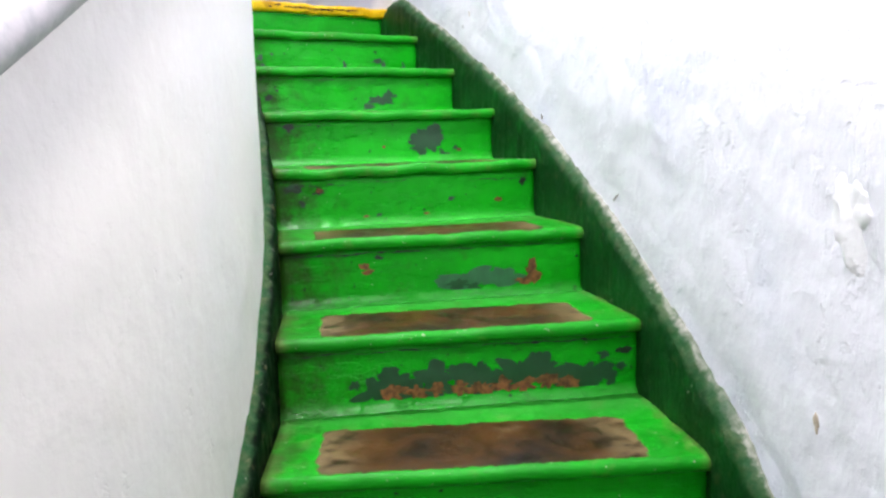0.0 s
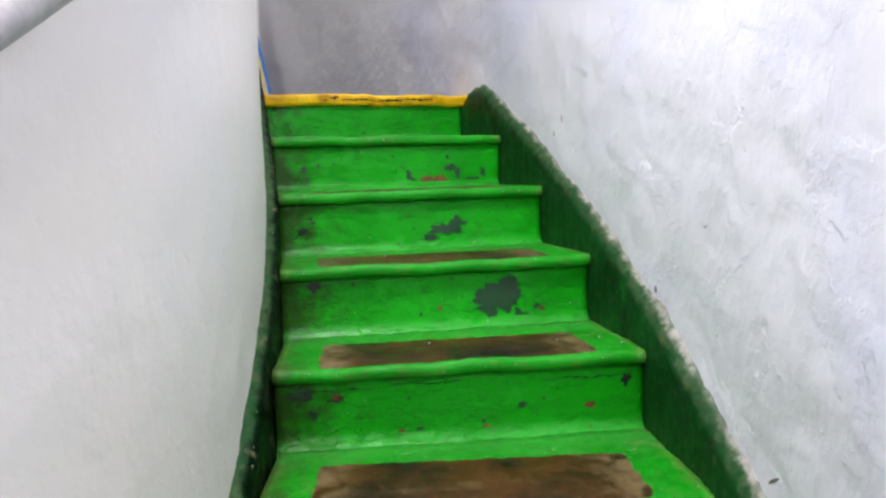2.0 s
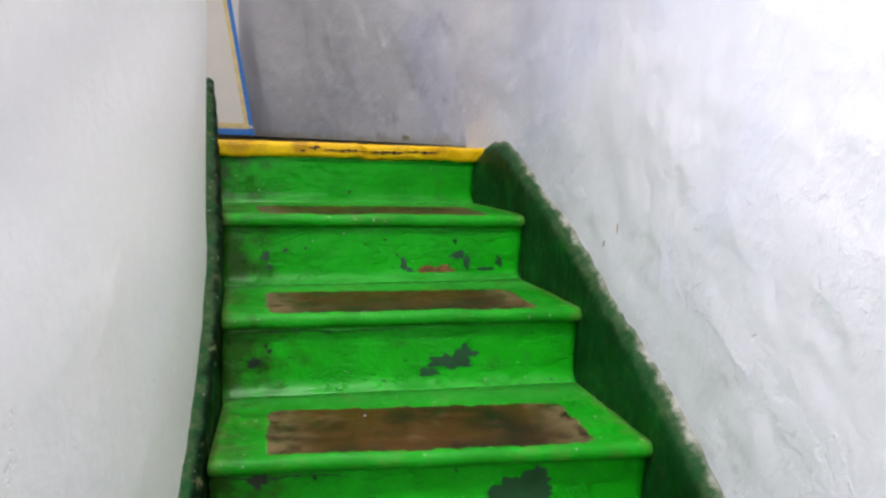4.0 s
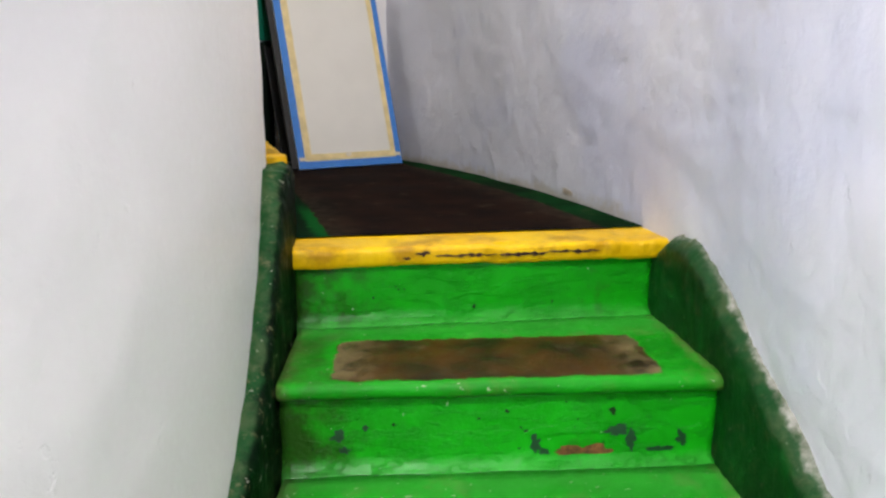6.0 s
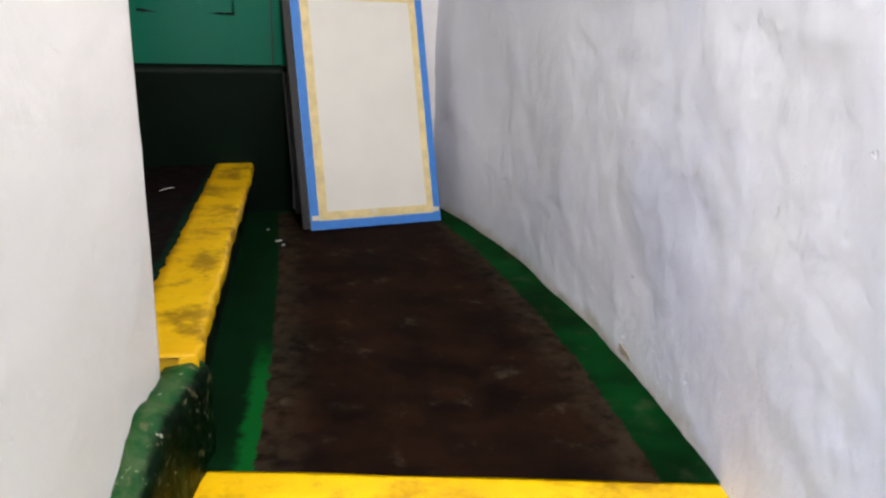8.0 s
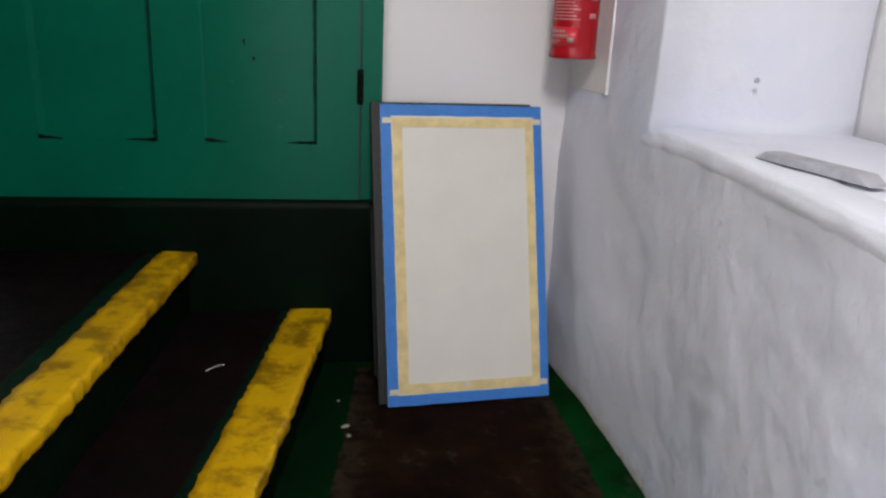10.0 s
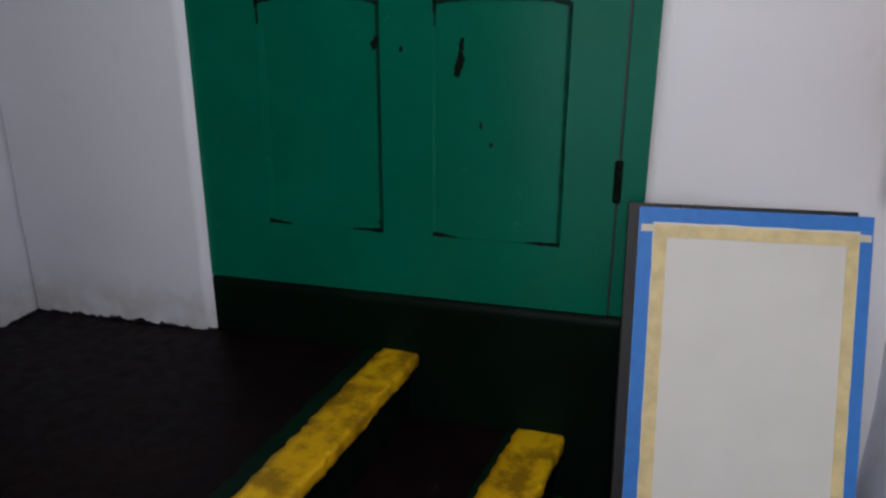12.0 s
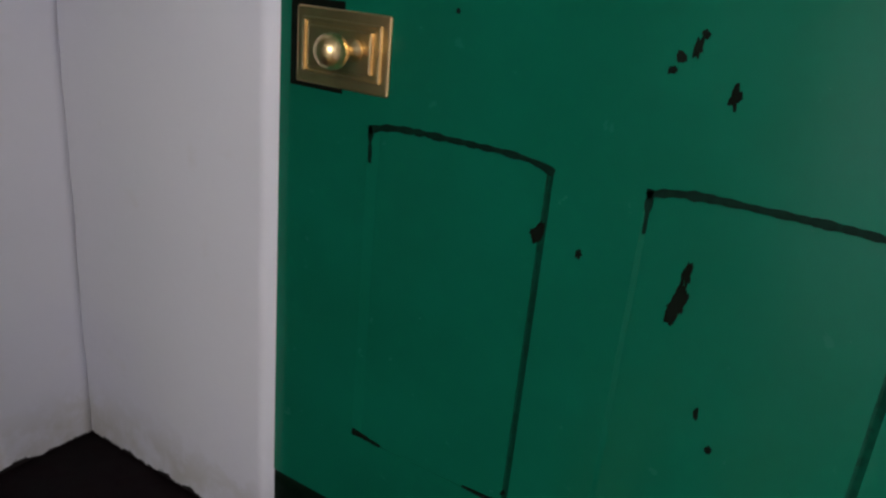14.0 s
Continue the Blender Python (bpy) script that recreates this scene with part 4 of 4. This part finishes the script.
# ---- handrail on the inner wall ----
rail = tagged(new("handrail"), "round white-painted steel handrail with rust spots on the inner wall", "handrail")
srail = Nodes("rusty_white_rail", 0.45)
sn, sf = srail.noise(24, 6, 0.6), srail.noise(55, 4)
srail.colour(srail.mix(srail.ramp(sn, 0.66, 0.74), srail.mix(srail.ramp(sf, 0.3, 0.7), (0.34, 0.33, 0.34), (0.44, 0.42, 0.43)), (0.30, 0.13, 0.04)))
srail.bump(sf, 0.2, 0.003)
RR = 0.027
loops = []
for k in steps_of(0.6, 12.5, 200):
    c = inner(k, 5.128, pitch(k) + 1.125 + RR)
    d = (inner(k - 0.1, 5.128, pitch(k - 0.1)) - inner(k + 0.1, 5.128, pitch(k + 0.1))).normalized()
    side = d.cross(Vector((0, 0, 1))).normalized()
    up = side.cross(d)
    loops.append([c + side * (RR * math.cos(2 * math.pi * i / 16)) + up * (RR * math.sin(2 * math.pi * i / 16)) for i in range(16)])
sweep("tube", loops, srail.m, rail)
for k in (11.5, 4.6, 1.0):
    a, b = inner(k, 5.07, pitch(k) + 1.06), inner(k, 5.128, pitch(k) + 1.13)
    d = (b - a).normalized()
    u = d.cross(Vector((0, 0, 1))).normalized()
    v = u.cross(d)
    sweep("bracket", [[o + u * (0.008 * math.cos(math.pi * i / 4)) + v * (0.008 * math.sin(math.pi * i / 4)) for i in range(8)] for o in (a, b)], srail.m, rail)

# ---- flaked paint on the risers ----


def riser_pt(k, s, z, lift):
    o, d = across(k, s, 0), step_dir(k, s)
    p = o + d * 0.03
    p.z = z
    w = 0.0035 * rnd(p, 6, k + 9) + 0.0018 * rnd(p, 22, k)
    return p - d * (w + lift)


def flake(k, s, dz, w, h, mat, seed, rough=0.55, lift=0.0016, place=riser_pt):
    """An irregular bare patch of w by h metres on a riser, dz below its nosing."""
    n, rings = 48, 5
    verts = [place(k, s, -RISE * k + dz, lift)]
    for j in range(1, rings + 1):
        for i in range(n):
            a = 2 * math.pi * i / n
            e = 1 + rough * rnd((math.cos(a), math.sin(a), 0), 1.6, seed) + 0.5 * rough * rnd((math.cos(a), math.sin(a), 0), 5, seed + 5)
            r = max(0.15, e) * j / rings
            ds, dh = r * w / 2 * math.cos(a) / 0.82, r * h / 2 * math.sin(a)
            verts.append(place(k, min(0.985, max(0.012, s + ds)), max(-RISE * (k + 1) + 0.022, -RISE * k + min(dz + dh, -0.042)), lift))
    faces = [(0, 1 + i, 1 + (i + 1) % n) for i in range(n)]
    for j in range(rings - 1):
        for i in range(n):
            a, b = 1 + j * n + i, 1 + j * n + (i + 1) % n
            faces.append((a, a + n, b + n, b))
    return link_mesh("bare_patch", verts, faces, mat, staircase, label="flaked patch of older paint")


# third riser below the landing
for s, dz, w, h, seed in ((0.69, -0.115, 0.10, 0.085, 1.2), (0.74, -0.085, 0.045, 0.065, 2.7), (0.635, -0.140, 0.03, 0.012, 3.1), (0.67, -0.155, 0.03, 0.04, 5.5), (0.76, -0.160, 0.025, 0.03, 6.2), (0.785, -0.165, 0.02, 0.012, 8.8), (0.825, -0.142, 0.02, 0.014, 9.4)):
    flake(3, s, dz, w, h, M_CHIP, seed, 0.8)
for s, dz, w, h, seed in ((0.50, -0.132, 0.012, 0.012, 4), (0.66, -0.172, 0.012, 0.01, 7), (0.84, -0.150, 0.014, 0.012, 3)):
    flake(3, s, dz, w, h, M_RUST, seed, lift=0.002)
for s, dz, w, h, seed in ((0.615, -0.130, 0.085, 0.035, 11.1), (0.66, -0.112, 0.06, 0.045, 12.4), (0.56, -0.155, 0.045, 0.025, 13.6)):
    flake(2, s, dz, w, h, M_CHIP, seed, 0.8)
for s, dz, w, h, seed in ((0.77, -0.118, 0.05, 0.022, 21.3), (0.80, -0.138, 0.02, 0.035, 22.1), (0.865, -0.165, 0.05, 0.02, 23.8), (0.58, -0.140, 0.018, 0.03, 24.2), (0.60, -0.160, 0.02, 0.014, 25.7), (0.92, -0.140, 0.02, 0.03, 26), (0.13, -0.115, 0.025, 0.022, 27), (0.19, -0.10, 0.012, 0.012, 28), (0.14, -0.145, 0.02, 0.012, 29)):
    flake(1, s, dz, w, h, M_CHIP, seed, 0.8)
flake(1, 0.69, -0.163, 0.10, 0.032, M_RUST, 31.5, 0.6, 0.002)
# sixth riser: a broad band of bare old coats
for i in range(12):
    s = 0.25 + 0.058 * i
    flake(6, s, -0.145 + 0.012 * math.sin(i * 1.9) + 0.02 * (0.4 < s < 0.8), 0.085, 0.062 + 0.018 * math.sin(i * 2.7), M_CHIP, 40.3 + 1.7 * i, 0.75, 0.0014 + 0.0001 * i)
for i in range(9):
    flake(6, 0.30 + 0.062 * i, -0.150 + 0.010 * math.sin(i * 3.1), 0.05, 0.03, M_RUST, 60.1 + 1.3 * i, 0.9, 0.0028 + 0.0001 * i)
for s, dz, seed in ((0.20, -0.125, 70.2), (0.21, -0.165, 71.3), (0.90, -0.09, 72.9), (0.95, -0.12, 74.1), (0.31, -0.095, 75.5), (0.92, -0.165, 77.0)):
    flake(6, s, dz, 0.022, 0.02, M_CHIP, seed, 0.8)
# fifth riser
for s, dz, w, h, seed in ((0.60, -0.135, 0.14, 0.055, 81.2), (0.72, -0.14, 0.12, 0.05, 82.6)):
    flake(5, s, dz, w, h, plain("faded_green_coat", (0.03, 0.16, 0.06), 0.5), seed, 0.6)
for s, dz, w, h, seed in ((0.56, -0.150, 0.05, 0.025, 83.3), (0.62, -0.160, 0.04, 0.02, 84.9)):
    flake(5, s, dz, w, h, M_CHIP, seed, 0.8, 0.002)
for s, dz, w, h, seed in ((0.82, -0.135, 0.05, 0.06, 85.1), (0.265, -0.085, 0.025, 0.025, 86.7), (0.275, -0.10, 0.03, 0.012, 87.7), (0.79, -0.15, 0.04, 0.02, 88.2)):
    flake(5, s, dz, w, h, M_RUST, seed, 0.9, 0.0022)
# fourth riser
for s, dz, w, h, seed in ((0.66, -0.118, 0.018, 0.016, 91), (0.85, -0.128, 0.022, 0.02, 92), (0.07, -0.06, 0.04, 0.02, 93), (0.16, -0.075, 0.02, 0.016, 94), (0.10, -0.12, 0.012, 0.012, 95), (0.33, -0.165, 0.018, 0.01, 96), (0.38, -0.16, 0.014, 0.012, 97), (0.56, -0.165, 0.018, 0.012, 98)):
    flake(4, s, dz, w, h, M_CHIP if seed % 2 else M_RUST, seed, 0.8)


# cracked lines of thick old paint under some nosings
M_SEAM = plain("dark_paint_seam", (0.004, 0.022, 0.006), 0.6)


def seam(k, s0, s1, dz, h, seed):
    n = 60
    verts, faces = [], []
    for i in range(n + 1):
        t = i / n
        s = s0 + (s1 - s0) * t
        hh = h * max(0.12, 0.45 + 1.5 * rnd((t * 14, seed, 0), 1.3)) * (1 - abs(2 * t - 1) ** 6)
        zc = -RISE * k + dz + 0.006 * rnd((t * 7, seed, 3), 1.1) + 0.003 * rnd((t * 25, seed, 5), 1.1)
        for e, lift in ((hh / 2, 0.002), (-hh / 2, 0.002), (-hh / 2, -0.004), (hh / 2, -0.004)):
            verts.append(riser_pt(k, s, zc + e, lift))
    for i in range(n):
        for j in range(4):
            o = 4 * i
            faces.append((o + j, o + (j + 1) % 4, o + 4 + (j + 1) % 4, o + 4 + j))
    link_mesh("paint_seam", verts, faces, M_SEAM, staircase, smooth=False)


for k, s0, s1, dz, h, seed in ((5, 0.02, 0.46, -0.046, 0.007, 1.4), (5, 0.5, 0.96, -0.047, 0.003, 2.3), (4, 0.02, 0.27, -0.058, 0.006, 3.6), (4, 0.3, 0.5, -0.052, 0.003, 4.1), (4, 0.72, 0.97, -0.06, 0.004, 5.2),
                               (3, 0.03, 0.3, -0.050, 0.003, 6.7), (2, 0.02, 0.5, -0.048, 0.003, 7.7), (6, 0.03, 0.5, -0.047, 0.004, 8.1), (6, 0.55, 0.98, -0.049, 0.006, 9.3)):
    seam(k, s0, s1, dz, h, seed)
for k, s, dz, w, h, seed in ((4, 0.06, -0.07, 0.05, 0.02, 101.3), (4, 0.16, -0.078, 0.035, 0.014, 102.9), (4, 0.95, -0.07, 0.02, 0.03, 103.2), (5, 0.31, -0.06, 0.02, 0.012, 104.4), (3, 0.1, -0.052, 0.04, 0.03, 105.5), (6, 0.96, -0.08, 0.03, 0.02, 106.1),
                             (2, 0.08, -0.12, 0.03, 0.02, 107.2), (2, 0.12, -0.09, 0.012, 0.012, 108.4), (4, 0.10, -0.112, 0.02, 0.016, 109.7)):
    flake(k, s, dz, w, h, M_SEAM, seed, 0.9)


# dark crack along the front of the yellow landing nosing
def nosing_pt(k, s, z, lift):
    o, d = across(0, s, 0), step_dir(0, s)
    p = o + d * (0.002 - lift)
    p.z = z
    return p


M_CRACK = plain("brown_black_crack", (0.045, 0.016, 0.004), 0.8)


def crack(s, z, w, h, seed):
    n = 26
    verts, faces = [], []
    for i in range(n + 1):
        t = i / n
        hh = h * (0.25 + abs(rnd((t * 6, seed, 0), 1.3)) * 1.6) * (1 - abs(2 * t - 1) ** 4)
        zc = z + 0.004 * rnd((t * 5, seed, 3), 1.1)
        for dz, lift in ((hh / 2, 0.004), (-hh / 2, 0.004), (-hh / 2, -0.006), (hh / 2, -0.006)):
            verts.append(nosing_pt(0, s + (t - 0.5) * w / 0.82, zc + dz, lift + 0.0015))
    for i in range(n):
        for j in range(4):
            o = 4 * i
            faces.append((o + j, o + (j + 1) % 4, o + 4 + (j + 1) % 4, o + 4 + j))
    link_mesh("crack", verts, faces, M_CRACK, staircase, smooth=False)


for s, z, w, h, seed in ((0.335, -0.019, 0.05, 0.012, 1.1), (0.46, -0.027, 0.14, 0.010, 2.2), (0.62, -0.027, 0.11, 0.010, 3.3), (0.76, -0.024, 0.12, 0.009, 4.4), (0.30, -0.03, 0.02, 0.01, 7)):
    crack(s, z, w, h, seed)

# ---- litter ----


def scrap(name, c, size, seed, label):
    bm = bmesh.new()
    bmesh.ops.create_icosphere(bm, subdivisions=2, radius=1)
    for v in bm.verts:
        f = 1 + 0.5 * rnd(v.co, 1.4, seed)
        v.co = Vector((v.co.x * size[0] * f, v.co.y * size[1] * f, max(-0.4, v.co.z) * size[2] * f))
    ob = part(name, bm, M_LITTER, smooth=True)
    ob.matrix_world = pose(*c, 0, 0, seed * 50)
    return tagged(ob, label, "litter")


straw = []
for i in range(13):
    t = i / 12
    c = Vector((0.134 + 0.042 * t, 1.379 + 0.036 * t + 0.004 * math.sin(3 * t), 0.192 + 0.0025 + 0.002 * math.sin(3 * t)))
    straw.append([c + Vector((0.0022 * math.cos(a * 1.047) * 0.7, -0.0022 * math.cos(a * 1.047) * 0.7, 0.0022 * math.sin(a * 1.047))) for a in range(6)])
tagged(sweep("paper_straw", straw, M_LITTER), "bent scrap of white straw lying on the dark step", "litter")
for c, size, seed, lab in (((0.474, 1.555, 0.003), (0.004, 0.006, 0.003), 1.3, "small pale crumb of plaster on the landing floor"), ((0.492, 1.41, 0.003), (0.007, 0.013, 0.003), 2.4, "flattened scrap of pale plaster on the landing floor"),
                           ((0.50, 1.36, 0.003), (0.006, 0.006, 0.004), 3.1, "tiny pale crumb of plaster on the landing floor")):
    scrap("plaster_crumb", c, size, seed, lab)
for k, s, v in ((4, 0.43, 0.20), (4, 0.80, 0.16), (4, 0.93, 0.17), (3, 0.35, 0.20), (4, 0.97, 0.10)):
    p = across(k, s, -RISE * k + 0.002) + step_dir(k, s) * v
    scrap("plaster_crumb", p, (0.0035, 0.003, 0.003), k + s, "tiny white crumb of plaster on a green tread")


# ---- scabs and marks in the plaster of the outer wall ----
M_SCAB = plaster("fresh_white_scab", (0.80, 0.80, 0.84), (0.68, 0.65, 0.6), (0.76, 0.77, 0.85), 0.6, 0.3)
M_MARK = plain("dark_plaster_scar", (0.20, 0.18, 0.16), 0.8, 0, 0.5, 60)
M_BUFF = plain("buff_plaster_stain", (0.52, 0.44, 0.35), 0.8, 0, 0.4, 40)


def wall_pt(k, z, lift):
    p = outer(k, outer_r(k), z)
    return outer(k, outer_r(k) + wall_lump(p) - lift, z)


def scab(k, z, w, h, mat, seed, lift=0.004, tilt=0.0, label=""):
    """An uneven raised or stained patch on the outer wall, thickest in its middle."""
    n, rings = 40, 6
    per = 0.386
    ca, sa = math.cos(tilt), math.sin(tilt)
    verts = [wall_pt(k, z, lift)]
    for j in range(1, rings + 1):
        for i in range(n):
            a = 2 * math.pi * i / n
            e = max(0.35, 1 + 0.55 * rnd((math.cos(a), math.sin(a), 0), 1.3, seed) + 0.22 * rnd((math.cos(a), math.sin(a), 0), 3.5, seed + 4))
            x, y = e * w / 2 * math.cos(a) * j / rings, e * h / 2 * math.sin(a) * j / rings
            x, y = x * ca - y * sa, x * sa + y * ca
            f = (1 - (j / rings) ** 3) * (0.6 + 0.8 * abs(rnd((x, y, seed), 40)))
            verts.append(wall_pt(k + x / per, z + y, -0.002 if j == rings else 0.0008 + lift * f))
    faces = [(0, 1 + i, 1 + (i + 1) % n) for i in range(n)]
    for j in range(rings - 1):
        for i in range(n):
            a, b = 1 + j * n + i, 1 + j * n + (i + 1) % n
            faces.append((a, a + n, b + n, b))
    return link_mesh("plaster_scab", verts, faces, mat, wall_outer, label=label)


for k, z, w, h, mat, seed, lift, tilt in (
        (7.93, -0.83, 0.085, 0.15, M_SCAB, 1.7, 0.003, 0.3), (8.02, -0.80, 0.06, 0.07, M_SCAB, 9.1, 0.0025, 0.8), 
        (7.81, -1.145, 0.016, 0.035, M_BUFF, 12.5, 0.0006, 0.2), (2.23, -0.17, 0.008, 0.026, M_BUFF, 13.6, 0.0006, 0.0), (-1.62, 0.022, 0.07, 0.022, M_BUFF, 14.2, 0.0006, 0.0),
        (2.08, -0.213, 0.005, 0.018, M_MARK, 17.3, 0.0006, -0.2), (3.93, -0.618, 0.012, 0.022, M_MARK, 18.4, 0.0006, 0.3), (5.35, -0.86, 0.04, 0.006, M_MARK, 19.6, 0.0006, 0.55)):
    scab(k, z, w, h, mat, seed, lift, tilt)
